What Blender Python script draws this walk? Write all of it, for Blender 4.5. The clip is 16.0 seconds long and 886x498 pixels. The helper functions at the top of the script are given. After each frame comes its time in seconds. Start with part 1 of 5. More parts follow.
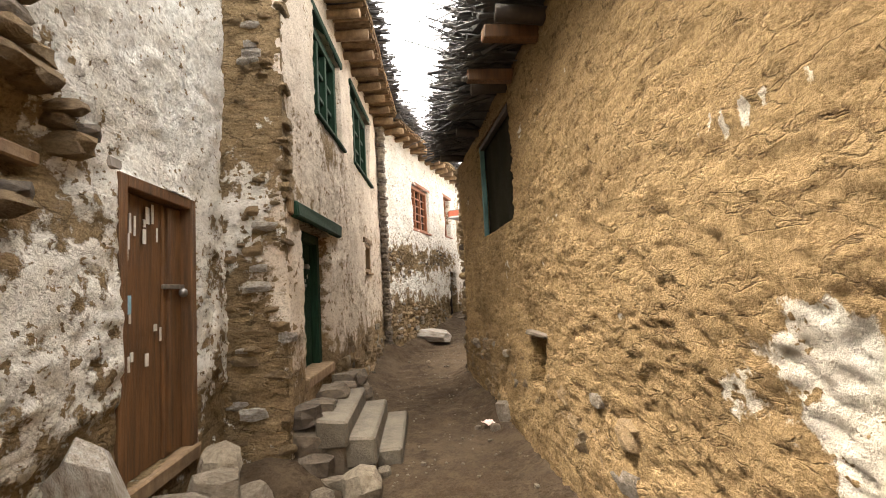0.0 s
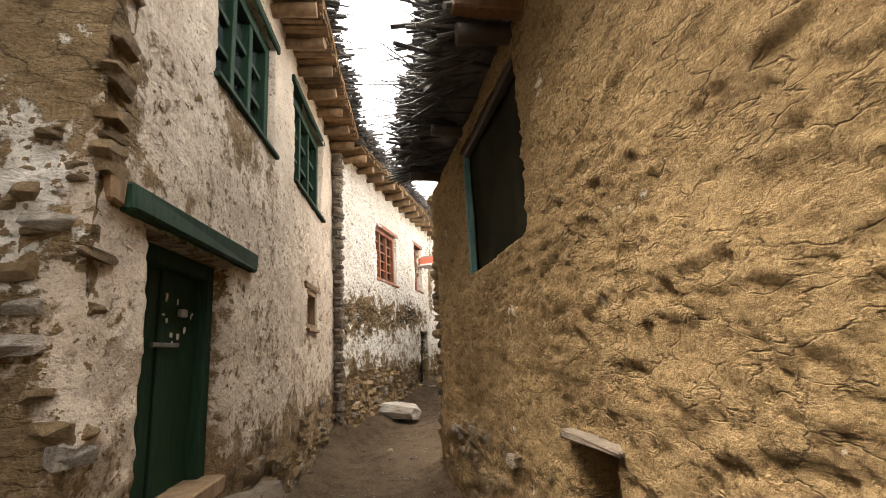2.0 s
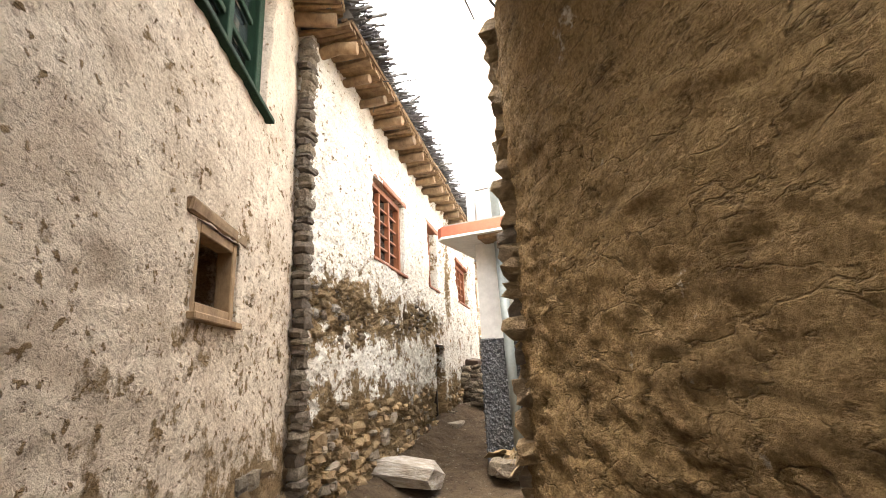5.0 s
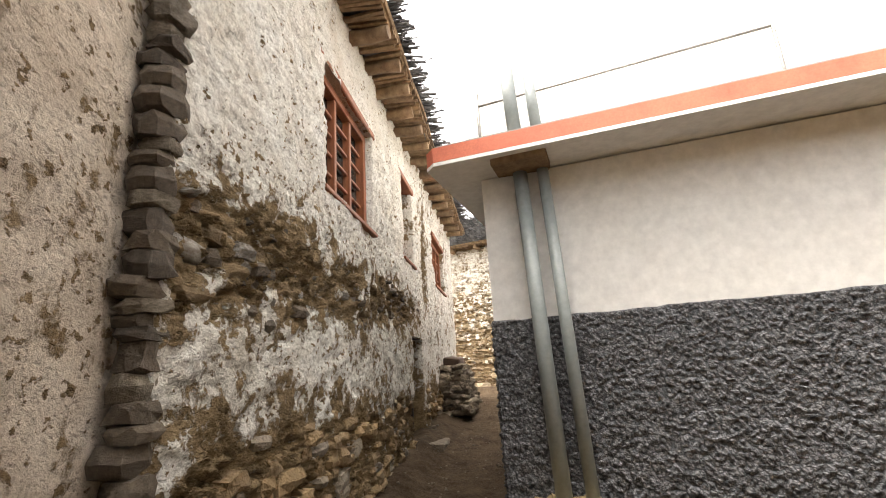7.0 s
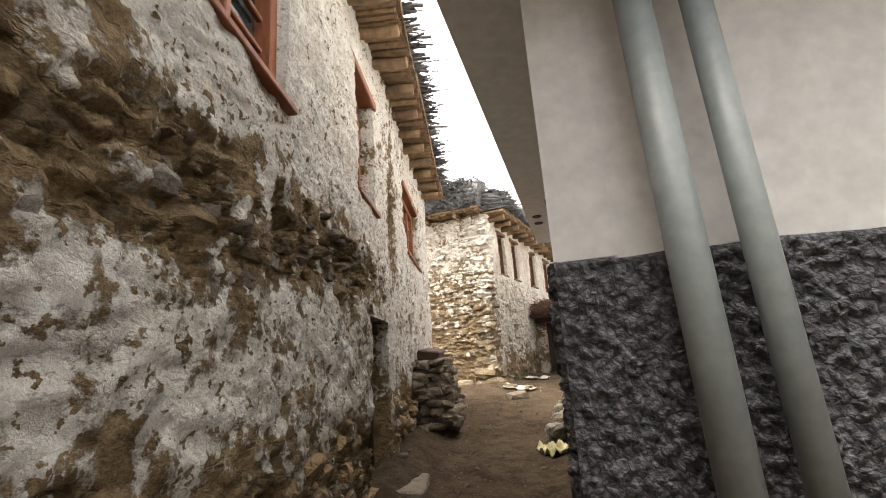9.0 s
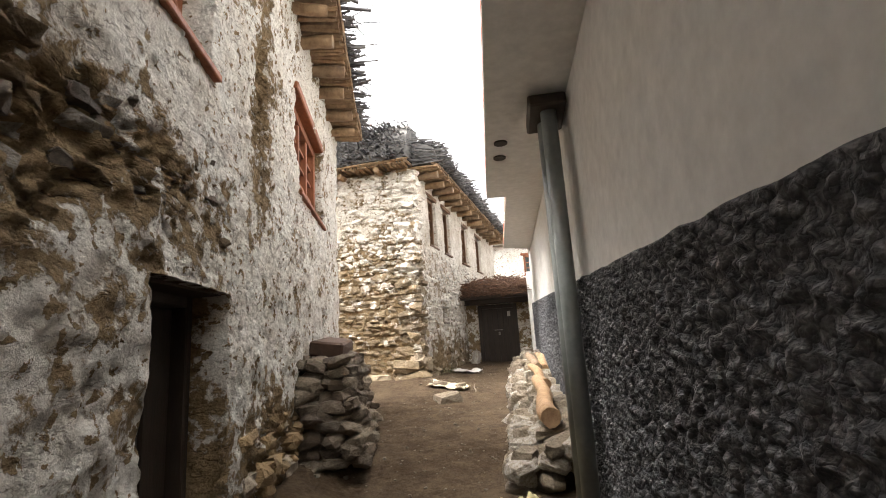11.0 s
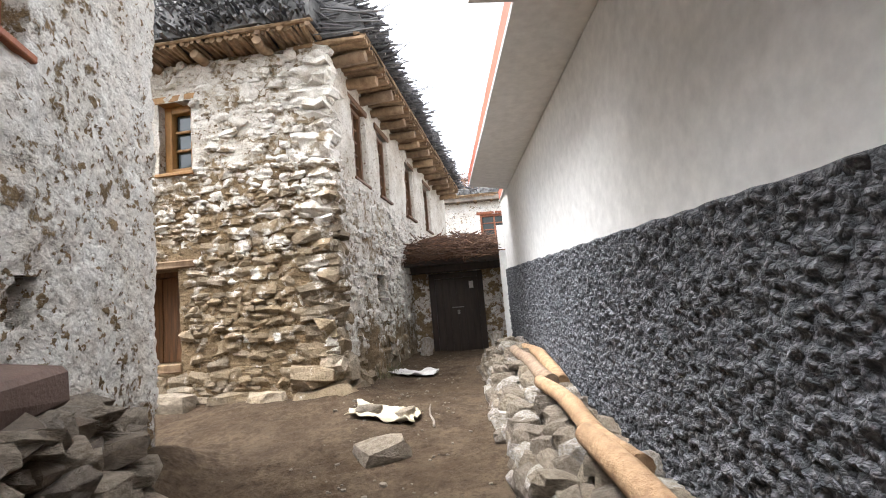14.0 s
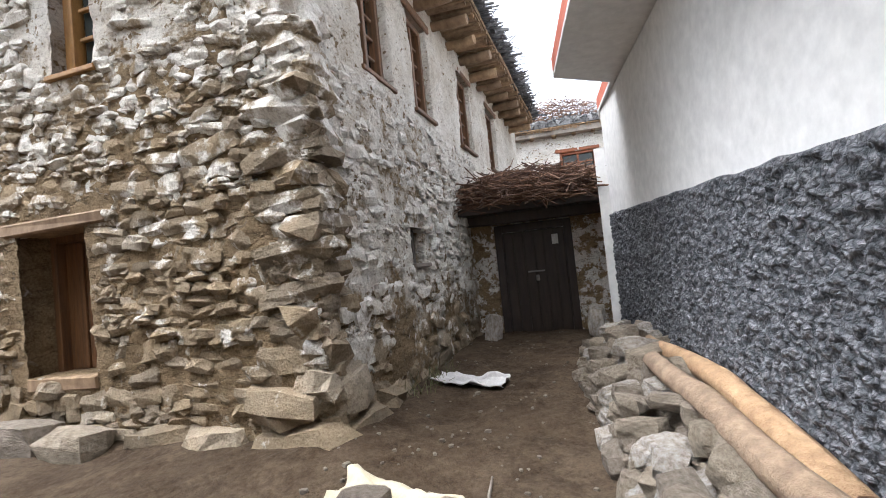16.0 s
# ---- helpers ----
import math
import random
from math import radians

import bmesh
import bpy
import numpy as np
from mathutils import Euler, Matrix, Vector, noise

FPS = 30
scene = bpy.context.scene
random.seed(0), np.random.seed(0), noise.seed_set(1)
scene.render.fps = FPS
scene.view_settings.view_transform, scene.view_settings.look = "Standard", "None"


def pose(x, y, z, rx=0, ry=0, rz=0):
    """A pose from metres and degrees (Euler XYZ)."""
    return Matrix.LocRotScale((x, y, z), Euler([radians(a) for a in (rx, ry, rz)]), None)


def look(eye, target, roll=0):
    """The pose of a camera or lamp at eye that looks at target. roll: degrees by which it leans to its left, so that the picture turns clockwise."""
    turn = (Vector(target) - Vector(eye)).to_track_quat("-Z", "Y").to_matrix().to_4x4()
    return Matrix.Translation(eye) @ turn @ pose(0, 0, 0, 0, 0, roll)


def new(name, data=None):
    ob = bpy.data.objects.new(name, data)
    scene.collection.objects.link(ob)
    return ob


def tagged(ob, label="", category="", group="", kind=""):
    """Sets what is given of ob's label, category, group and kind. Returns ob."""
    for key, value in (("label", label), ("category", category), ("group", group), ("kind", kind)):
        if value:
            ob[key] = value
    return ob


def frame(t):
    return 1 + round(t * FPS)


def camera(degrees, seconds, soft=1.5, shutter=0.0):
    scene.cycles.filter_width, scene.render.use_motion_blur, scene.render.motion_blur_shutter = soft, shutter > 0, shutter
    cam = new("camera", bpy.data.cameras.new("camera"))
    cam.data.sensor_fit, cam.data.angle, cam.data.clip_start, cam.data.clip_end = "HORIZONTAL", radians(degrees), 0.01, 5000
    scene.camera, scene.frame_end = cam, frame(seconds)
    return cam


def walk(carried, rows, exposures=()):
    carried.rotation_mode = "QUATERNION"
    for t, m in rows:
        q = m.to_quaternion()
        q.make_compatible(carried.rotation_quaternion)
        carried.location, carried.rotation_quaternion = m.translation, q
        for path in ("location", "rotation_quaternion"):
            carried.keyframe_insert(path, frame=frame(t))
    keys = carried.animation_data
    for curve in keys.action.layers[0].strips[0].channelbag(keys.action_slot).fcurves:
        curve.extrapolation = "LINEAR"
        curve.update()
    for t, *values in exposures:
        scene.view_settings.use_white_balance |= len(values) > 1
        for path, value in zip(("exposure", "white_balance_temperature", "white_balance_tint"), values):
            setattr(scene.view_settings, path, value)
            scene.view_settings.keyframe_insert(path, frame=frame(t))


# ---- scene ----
cam = camera(87.0, 16.0, soft=1.0)
METRES, EYE, TILT, LEAN, TURN = 18.5, 1.5, 0.0, 0.0, 0.7
ROWS = [
    (0.0, 0.0, 0.0, 0.0, 0.26, 4.74, 3.1),
    (0.5, 0.0026, 0.0143, 0.0008, -0.97, 6.19, 3.23),
    (1.0, 0.0018, 0.0386, 0.0001, -2.39, 7.91, 3.06),
    (1.5, 0.0022, 0.0694, -0.0003, -3.69, 9.84, 3.09),
    (2.0, 0.0011, 0.0997, -0.0006, -3.34, 12.1, 3.05),
    (2.5, 0.0039, 0.1333, -0.0001, -2.51, 14.47, 2.82),
    (3.0, 0.0065, 0.1616, 0.0003, -2.33, 14.76, 2.77),
    (3.5, 0.0049, 0.1923, -0.0006, -2.17, 14.82, 2.62),
    (4.0, 0.0013, 0.2254, -0.0007, -2.3, 14.71, 2.56),
    (6.5, -0.02, 0.3854, -0.001, -6.29, 14.67, 3.3),
    (7.0, -0.0182, 0.4173, -0.0002, -7.95, 14.6, 3.56),
    (7.5, -0.0165, 0.4488, 0.0004, -8.68, 14.38, 3.75),
    (8.0, -0.0133, 0.4832, 0.0009, -9.7, 13.96, 3.87),
    (8.5, -0.009, 0.5154, 0.0027, -10.68, 13.57, 4.02),
    (9.0, -0.0033, 0.5495, 0.0038, -11.64, 13.42, 4.05),
    (9.5, 0.0056, 0.5803, 0.0049, -14.34, 12.68, 3.77),
    (12.0, 0.0473, 0.7246, 0.0137, -24.17, 9.95, 3.87),
    (12.5, 0.0625, 0.7526, 0.0146, -24.83, 9.6, 3.96),
    (13.0, 0.0774, 0.7809, 0.0165, -25.74, 9.02, 4.06),
    (13.5, 0.0898, 0.8122, 0.0179, -26.92, 8.02, 4.49),
    (14.0, 0.1036, 0.8421, 0.0185, -28.49, 6.97, 4.94),
    (14.5, 0.1176, 0.8738, 0.0192, -28.35, 6.07, 5.35),
    (15.0, 0.1345, 0.902, 0.0213, -28.66, 4.85, 5.68),
    (15.5, 0.1528, 0.9291, 0.0226, -26.42, 3.41, 5.94),
    (16.0, 0.1684, 0.9576, 0.0243, -19.44, 2.49, 5.9),
]
walk(cam, [(t, pose(0, 0, EYE, TILT, LEAN, TURN) @ pose(METRES * x, METRES * y, METRES * z, 90 + pitch, roll, yaw)) for t, x, y, z, yaw, pitch, roll in ROWS],
     exposures=[(0.0, 3.55, 7300, 10), (2.5, 3.35, 7300, 10), (3.5, 3.95, 7300, 10), (4.0, 4.05, 7200, 10), (6.5, 3.35, 7200, 10), (7.0, 3.1, 7100, 10), (8.5, 2.9, 7000, 10), (9.5, 2.8, 7000, 10), (12.5, 3.05, 6500, 10), (16.0, 2.5, 5900, 10)])

# ---- world and light ----
world = bpy.data.worlds.new("overcast_sky")
scene.world = world
world.use_nodes = True
wn, wl = world.node_tree.nodes, world.node_tree.links
sky = wn.new("ShaderNodeTexSky")
sky.sky_type, sky.sun_disc = "NISHITA", False
sky.sun_elevation, sky.sun_rotation = radians(70), radians(278)
sky.dust_density, sky.air_density = 6.0, 1.0
hsv = wn.new("ShaderNodeHueSaturation")
hsv.inputs["Saturation"].default_value = 0.18
wl.new(sky.outputs[0], hsv.inputs["Color"])
wl.new(hsv.outputs[0], wn["Background"].inputs[0])
wn["Background"].inputs[1].default_value = 0.15
sun = new("sun", bpy.data.lights.new("sun", "SUN"))
sun.data.energy, sun.data.angle, sun.data.color = 0.75, radians(60), (1.0, 0.95, 0.88)
sun.matrix_world = look((-6, 10.5, 30), (2, 9, 0))

# ---- noise ----
def hash2(ix, iy, seed):
    h = (ix * 374761393 + iy * 668265263 + seed * 974634777) & 0x7FFFFFFF
    h = ((h ^ (h >> 13)) * 1274126177) & 0x7FFFFFFF
    return ((h ^ (h >> 16)) & 0xFFFF) / 65535.0


def vnoise(x, y, seed=0):
    """Value noise, 0 to 1."""
    x, y = np.asarray(x, float), np.asarray(y, float)
    ix, iy = np.floor(x).astype(np.int64), np.floor(y).astype(np.int64)
    fx, fy = x - ix, y - iy
    fx, fy = fx * fx * (3 - 2 * fx), fy * fy * (3 - 2 * fy)
    a, b = hash2(ix, iy, seed), hash2(ix + 1, iy, seed)
    c, d = hash2(ix, iy + 1, seed), hash2(ix + 1, iy + 1, seed)
    return a + (b - a) * fx + (c - a) * fy + (a - b - c + d) * fx * fy


def fbm(x, y, seed=0, octaves=4):
    total, amp, norm = 0.0, 1.0, 0.0
    for k in range(octaves):
        total = total + amp * vnoise(x * 2 ** k + 17.3 * k, y * 2 ** k + 9.1 * k, seed + k)
        norm += amp
        amp *= 0.5
    return total / norm


def step01(x, a, b):
    t = np.clip((x - a) / (b - a), 0, 1)
    return t * t * (3 - 2 * t)


# ---- materials ----
def mat(name):
    m = bpy.data.materials.new(name)
    m.use_nodes = True
    return m, m.node_tree.nodes, m.node_tree.links, m.node_tree.nodes["Principled BSDF"]


def tex(n, l, scale, detail=6.0, rough=0.6, stretch=None, kind="ShaderNodeTexNoise"):
    co = n.new("ShaderNodeTexCoord")
    t = n.new(kind)
    t.inputs["Scale"].default_value = scale
    if kind == "ShaderNodeTexNoise":
        t.inputs["Detail"].default_value, t.inputs["Roughness"].default_value = detail, rough
    if stretch:
        mp = n.new("ShaderNodeMapping")
        mp.inputs["Scale"].default_value = stretch
        l.new(co.outputs["Object"], mp.inputs[0])
        l.new(mp.outputs[0], t.inputs["Vector"])
    else:
        l.new(co.outputs["Object"], t.inputs["Vector"])
    return t.outputs[0]


def ramp(n, l, fac, stops):
    r = n.new("ShaderNodeValToRGB")
    e = r.color_ramp.elements
    while len(e) < len(stops):
        e.new(0.5)
    for el, (p, c) in zip(e, stops):
        el.position, el.color = p, (*c, 1)
    l.new(fac, r.inputs[0])
    return r.outputs[0]


def mixc(n, l, fac, a, b, mode="MIX"):
    m = n.new("ShaderNodeMix")
    m.data_type, m.blend_type = "RGBA", mode
    for sock, v in ((m.inputs[0], fac), (m.inputs[6], a), (m.inputs[7], b)):
        if isinstance(v, (int, float)):
            sock.default_value = v
        elif isinstance(v, tuple):
            sock.default_value = (*v, 1)
        else:
            l.new(v, sock)
    return m.outputs[2]


def calc(n, l, op, a, b=0.0, c=0.0):
    m = n.new("ShaderNodeMath")
    m.operation = op
    for sock, v in zip(m.inputs, (a, b, c)):
        if isinstance(v, (int, float)):
            sock.default_value = v
        else:
            l.new(v, sock)
    return m.outputs[0]


def bump(n, l, bsdf, height, dist, strength=1.0):
    b = n.new("ShaderNodeBump")
    b.inputs["Distance"].default_value, b.inputs["Strength"].default_value = dist, strength
    l.new(height, b.inputs["Height"])
    l.new(b.outputs[0], bsdf.inputs["Normal"])


def simple(name, stops, scale=6.0, rough=0.9, dist=0.004, stretch=None, metal=0.0, rand=0.0, fine=60.0):
    """A surface with a coarse colour variation, a fine grain and, with rand, a tone of its own for each object."""
    m, n, l, b = mat(name)
    c = ramp(n, l, tex(n, l, scale, 8, 0.65, stretch), stops)
    f = tex(n, l, fine, 4, 0.6, stretch)
    c = mixc(n, l, 0.35, c, ramp(n, l, f, [(0.25, (0.35, 0.35, 0.35)), (0.75, (1, 1, 1))]), "MULTIPLY")
    if rand:
        oi = n.new("ShaderNodeObjectInfo")
        gi = n.new("ShaderNodeNewGeometry")
        r = calc(n, l, "FRACT", calc(n, l, "ADD", oi.outputs["Random"], gi.outputs["Random Per Island"]))
        tone = ramp(n, l, r, [(0, (1 - rand, 1 - rand, 1 - rand * 0.9)), (1, (1, 1, 1))])
        c = mixc(n, l, 1.0, c, tone, "MULTIPLY")
    l.new(c, b.inputs["Base Color"])
    b.inputs["Roughness"].default_value, b.inputs["Metallic"].default_value = rough, metal
    h = calc(n, l, "ADD", tex(n, l, scale * 3, 6, 0.6, stretch), calc(n, l, "MULTIPLY", f, 0.5))
    bump(n, l, b, h, dist)
    return m


def plaster(name, mud, mud_dark, coat, coat_dark, straw=0.5, dist=0.012, edge=0.06, grain=14.0, chips=1.0, crackle=0.5):
    """Earth wall with a coat over it: the coat lies where the mesh's 'coat' value says, with a ragged edge."""
    m, n, l, b = mat(name)
    at = n.new("ShaderNodeAttribute")
    at.attribute_name = "coat"
    big, mid, fine = tex(n, l, 1.3, 5), tex(n, l, grain, 10, 0.7), tex(n, l, 55, 6, 0.75)
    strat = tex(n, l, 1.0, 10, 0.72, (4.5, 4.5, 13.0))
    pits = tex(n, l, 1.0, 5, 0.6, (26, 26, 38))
    # shade in the pits, put into the coat's colour; the bump sinks them too
    pit_shade = ramp(n, l, pits, [(0.30, (0.30, 0.27, 0.23)), (0.46, (1, 1, 1))])
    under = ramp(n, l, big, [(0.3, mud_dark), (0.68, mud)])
    # hollows of the layers and low grain darkened in the colour, as relief shade
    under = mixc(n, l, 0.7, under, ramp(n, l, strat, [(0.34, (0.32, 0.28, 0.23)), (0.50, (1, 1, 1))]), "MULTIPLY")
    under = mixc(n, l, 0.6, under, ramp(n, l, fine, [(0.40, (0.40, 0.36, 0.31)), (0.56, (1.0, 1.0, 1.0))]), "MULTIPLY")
    # cracks that run mostly level
    co = n.new("ShaderNodeTexCoord")
    mp = n.new("ShaderNodeMapping")
    mp.inputs["Scale"].default_value = (3.2, 3.2, 7.5)
    l.new(co.outputs["Object"], mp.inputs[0])
    wob = n.new("ShaderNodeTexNoise")
    wob.inputs["Scale"].default_value, wob.inputs["Detail"].default_value = 1.6, 6.0
    l.new(mp.outputs[0], wob.inputs["Vector"])
    mv = n.new("ShaderNodeVectorMath")
    mv.operation = "MULTIPLY_ADD"
    mv.inputs[1].default_value = (1.6, 1.6, 1.6)
    l.new(wob.outputs["Color"], mv.inputs[0])
    l.new(mp.outputs[0], mv.inputs[2])
    vo = n.new("ShaderNodeTexVoronoi")
    vo.feature = "DISTANCE_TO_EDGE"
    vo.inputs["Scale"].default_value = 1.0
    l.new(mv.outputs[0], vo.inputs["Vector"])
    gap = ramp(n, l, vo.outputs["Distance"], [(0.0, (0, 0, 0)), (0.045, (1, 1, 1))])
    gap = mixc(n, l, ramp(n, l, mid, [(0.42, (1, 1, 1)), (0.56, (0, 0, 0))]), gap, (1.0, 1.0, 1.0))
    # shade inside the cracks is multiplied into the earth's colour
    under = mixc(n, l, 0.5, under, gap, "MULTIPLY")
    bits = tex(n, l, 1.0, 3, 0.5, (55, 55, 160))
    under = mixc(n, l, calc(n, l, "MULTIPLY", ramp(n, l, bits, [(0.62, (0, 0, 0)), (0.7, (1, 1, 1))]), straw * 0.5), under, tuple(min(1, 1.6 * v) for v in mud))
    over = ramp(n, l, tex(n, l, 3.0, 6), [(0.3, coat_dark), (0.62, coat)])
    # the coat's low grain and pits also carry their shade as colour
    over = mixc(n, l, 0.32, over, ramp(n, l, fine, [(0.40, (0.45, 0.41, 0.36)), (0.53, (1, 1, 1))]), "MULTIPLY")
    over = mixc(n, l, 0.4, over, pit_shade, "MULTIPLY")
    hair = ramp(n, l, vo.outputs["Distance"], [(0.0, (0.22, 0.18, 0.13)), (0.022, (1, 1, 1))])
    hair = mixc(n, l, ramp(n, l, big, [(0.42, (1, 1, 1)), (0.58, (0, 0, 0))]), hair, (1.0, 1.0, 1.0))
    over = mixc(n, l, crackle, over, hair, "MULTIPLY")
    flake = calc(n, l, "ADD", calc(n, l, "MULTIPLY", tex(n, l, 5.5, 9, 0.62), 0.6), calc(n, l, "MULTIPLY", mid, 0.4))
    e = calc(n, l, "ADD", at.outputs["Fac"], calc(n, l, "MULTIPLY", calc(n, l, "SUBTRACT", flake, 0.5), 2.7))
    # small chips knocked out of the coat, wider than high
    chip = tex(n, l, 1.0, 5, 0.55, (17, 17, 21))
    clump = ramp(n, l, tex(n, l, 1.7, 3), [(0.38, (0.25, 0.25, 0.25)), (0.62, (1, 1, 1))])
    knock = ramp(n, l, chip, [(0.57, (0, 0, 0)), (0.68, (1, 1, 1))])
    e = calc(n, l, "SUBTRACT", e, calc(n, l, "MULTIPLY", calc(n, l, "MULTIPLY", knock, clump), chips))
    mr = n.new("ShaderNodeMapRange")
    mr.inputs["From Min"].default_value, mr.inputs["From Max"].default_value = 0.5 - edge, 0.5 + edge
    l.new(e, mr.inputs["Value"])
    k = mr.outputs[0]
    l.new(mixc(n, l, k, under, over), b.inputs["Base Color"])
    b.inputs["Roughness"].default_value = 0.95
    b.inputs["Specular IOR Level"].default_value = 0.15
    h = calc(n, l, "ADD", calc(n, l, "MULTIPLY", k, 0.4), calc(n, l, "ADD", calc(n, l, "MULTIPLY", calc(n, l, "MULTIPLY", strat, calc(n, l, "SUBTRACT", 1.0, calc(n, l, "MULTIPLY", k, 0.65))), 0.9), calc(n, l, "ADD", calc(n, l, "MULTIPLY", mid, 0.7), calc(n, l, "MULTIPLY", fine, 0.45))))
    h = calc(n, l, "ADD", h, calc(n, l, "MULTIPLY", ramp(n, l, pits, [(0.3, (0, 0, 0)), (0.46, (1, 1, 1))]), 0.25))
    h = calc(n, l, "ADD", h, calc(n, l, "MULTIPLY", calc(n, l, "MULTIPLY", gap, calc(n, l, "SUBTRACT", 1.0, k)), 0.5))
    bump(n, l, b, h, dist * 2.5)
    return m


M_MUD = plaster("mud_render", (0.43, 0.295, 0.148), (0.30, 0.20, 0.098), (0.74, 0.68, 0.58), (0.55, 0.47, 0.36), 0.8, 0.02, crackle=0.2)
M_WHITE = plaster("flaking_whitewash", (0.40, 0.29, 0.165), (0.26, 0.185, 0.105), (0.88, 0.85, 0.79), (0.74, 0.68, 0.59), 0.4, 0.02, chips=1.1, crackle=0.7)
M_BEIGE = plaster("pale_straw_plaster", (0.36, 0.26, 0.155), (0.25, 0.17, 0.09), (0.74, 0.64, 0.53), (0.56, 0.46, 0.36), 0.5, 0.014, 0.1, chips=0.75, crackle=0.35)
M_EARTH = plaster("packed_earth", (0.066, 0.042, 0.023), (0.040, 0.025, 0.014), (0.103, 0.075, 0.049), (0.066, 0.046, 0.029), 0.3, 0.015, 0.3, 22, chips=0.0, crackle=0.0)
M_MORTAR = plaster("earth_mortar", (0.33, 0.24, 0.14), (0.22, 0.16, 0.095), (0.74, 0.70, 0.63), (0.52, 0.46, 0.37), 0.3, 0.02, 0.16)
M_CLEAN = simple("painted_cement", [(0.35, (0.78, 0.77, 0.74)), (0.65, (0.82, 0.81, 0.79))], 0.8, 0.75, 0.001, fine=12)
M_STONE = simple("grey_stone", [(0.3, (0.20, 0.155, 0.10)), (0.7, (0.48, 0.40, 0.30))], 7, 0.9, 0.03, rand=0.38)
M_LIMED = simple("limed_stone", [(0.3, (0.24, 0.19, 0.13)), (0.48, (0.50, 0.44, 0.36)), (0.7, (0.70, 0.66, 0.60))], 6, 0.95, 0.03, rand=0.25)


def rubble(name, low, high, amount):
    """Wall stones smeared with clay and lime: the wash grows from height low to height high, broken by noise."""
    m, n, l, b = mat(name)
    geo, oi = n.new("ShaderNodeNewGeometry"), n.new("ShaderNodeObjectInfo")
    sep = n.new("ShaderNodeSeparateXYZ")
    l.new(geo.outputs["Position"], sep.inputs[0])

    def field(scale, detail=7.0, rough=0.65):
        t = n.new("ShaderNodeTexNoise")
        t.inputs["Scale"].default_value, t.inputs["Detail"].default_value, t.inputs["Roughness"].default_value = scale, detail, rough
        l.new(geo.outputs["Position"], t.inputs["Vector"])
        return t.outputs[0]
    r = calc(n, l, "FRACT", calc(n, l, "ADD", oi.outputs["Random"], geo.outputs["Random Per Island"]))
    grain, fine = field(9.0), field(70.0, 5)
    c = ramp(n, l, r, [(0.0, (0.20, 0.165, 0.12)), (0.4, (0.29, 0.245, 0.185)), (0.75, (0.34, 0.27, 0.18)), (1.0, (0.40, 0.36, 0.30))])
    c = mixc(n, l, 0.6, c, ramp(n, l, grain, [(0.3, (0.5, 0.47, 0.43)), (0.65, (1.15, 1.1, 1.05))]), "MULTIPLY")
    c = mixc(n, l, calc(n, l, "MULTIPLY", ramp(n, l, field(1.1, 4), [(0.42, (0, 0, 0)), (0.6, (1, 1, 1))]), 0.42), c, (0.34, 0.25, 0.145))
    mr = n.new("ShaderNodeMapRange")
    mr.inputs["From Min"].default_value, mr.inputs["From Max"].default_value = low, high
    l.new(sep.outputs["Z"], mr.inputs["Value"])
    lime = calc(n, l, "ADD", calc(n, l, "MULTIPLY", mr.outputs[0], amount), calc(n, l, "MULTIPLY", calc(n, l, "SUBTRACT", field(4.5), 0.5), 2.6))
    k = ramp(n, l, lime, [(0.36, (0, 0, 0)), (0.58, (1, 1, 1))])
    c = mixc(n, l, calc(n, l, "MULTIPLY", k, 0.88), c, ramp(n, l, grain, [(0.3, (0.56, 0.51, 0.43)), (0.6, (0.80, 0.77, 0.71))]))
    c = mixc(n, l, 0.45, c, ramp(n, l, fine, [(0.36, (0.42, 0.38, 0.33)), (0.55, (1, 1, 1))]), "MULTIPLY")
    l.new(c, b.inputs["Base Color"])
    b.inputs["Roughness"].default_value, b.inputs["Specular IOR Level"].default_value = 0.95, 0.15
    bump(n, l, b, calc(n, l, "ADD", field(26.0), calc(n, l, "MULTIPLY", fine, 0.4)), 0.035)
    return m


M_RUBBLE = rubble("clay_smeared_rubble", 1.1, 4.4, 0.72)
M_LIMERUBBLE = rubble("limewashed_rubble", 0.9, 2.3, 1.0)
M_DARKSTONE = simple("dark_slate", [(0.3, (0.11, 0.085, 0.06)), (0.7, (0.26, 0.20, 0.14))], 5, 0.85, 0.012, rand=0.4)
M_GREEN = simple("green_paint", [(0.35, (0.007, 0.024, 0.013)), (0.65, (0.014, 0.046, 0.025))], 5, 0.75, 0.002, (8, 8, 1))
M_GREEN.node_tree.nodes["Principled BSDF"].inputs["Specular IOR Level"].default_value = 0.2
M_BROWN = simple("varnished_wood", [(0.3, (0.055, 0.027, 0.011)), (0.7, (0.20, 0.092, 0.034))], 3, 0.6, 0.004, (9, 9, 0.8))
M_RED = simple("red_brown_wood", [(0.3, (0.20, 0.06, 0.022)), (0.7, (0.36, 0.12, 0.045))], 3, 0.6, 0.003, (6, 6, 1))
M_ORANGE = simple("orange_varnish", [(0.3, (0.42, 0.17, 0.05)), (0.7, (0.58, 0.27, 0.09))], 3, 0.5, 0.002, (6, 6, 1))
M_TIMBER = simple("weathered_timber", [(0.3, (0.17, 0.10, 0.05)), (0.7, (0.40, 0.27, 0.15))], 3, 0.85, 0.004, (4, 4, 2), rand=0.4)
M_GREYWOOD = simple("grey_old_wood", [(0.3, (0.16, 0.13, 0.10)), (0.7, (0.38, 0.33, 0.27))], 4, 0.9, 0.004, rand=0.5)
M_DARKWOOD = simple("dark_door_wood", [(0.3, (0.018, 0.012, 0.008)), (0.7, (0.05, 0.033, 0.022))], 3, 0.6, 0.003, (7, 7, 1))
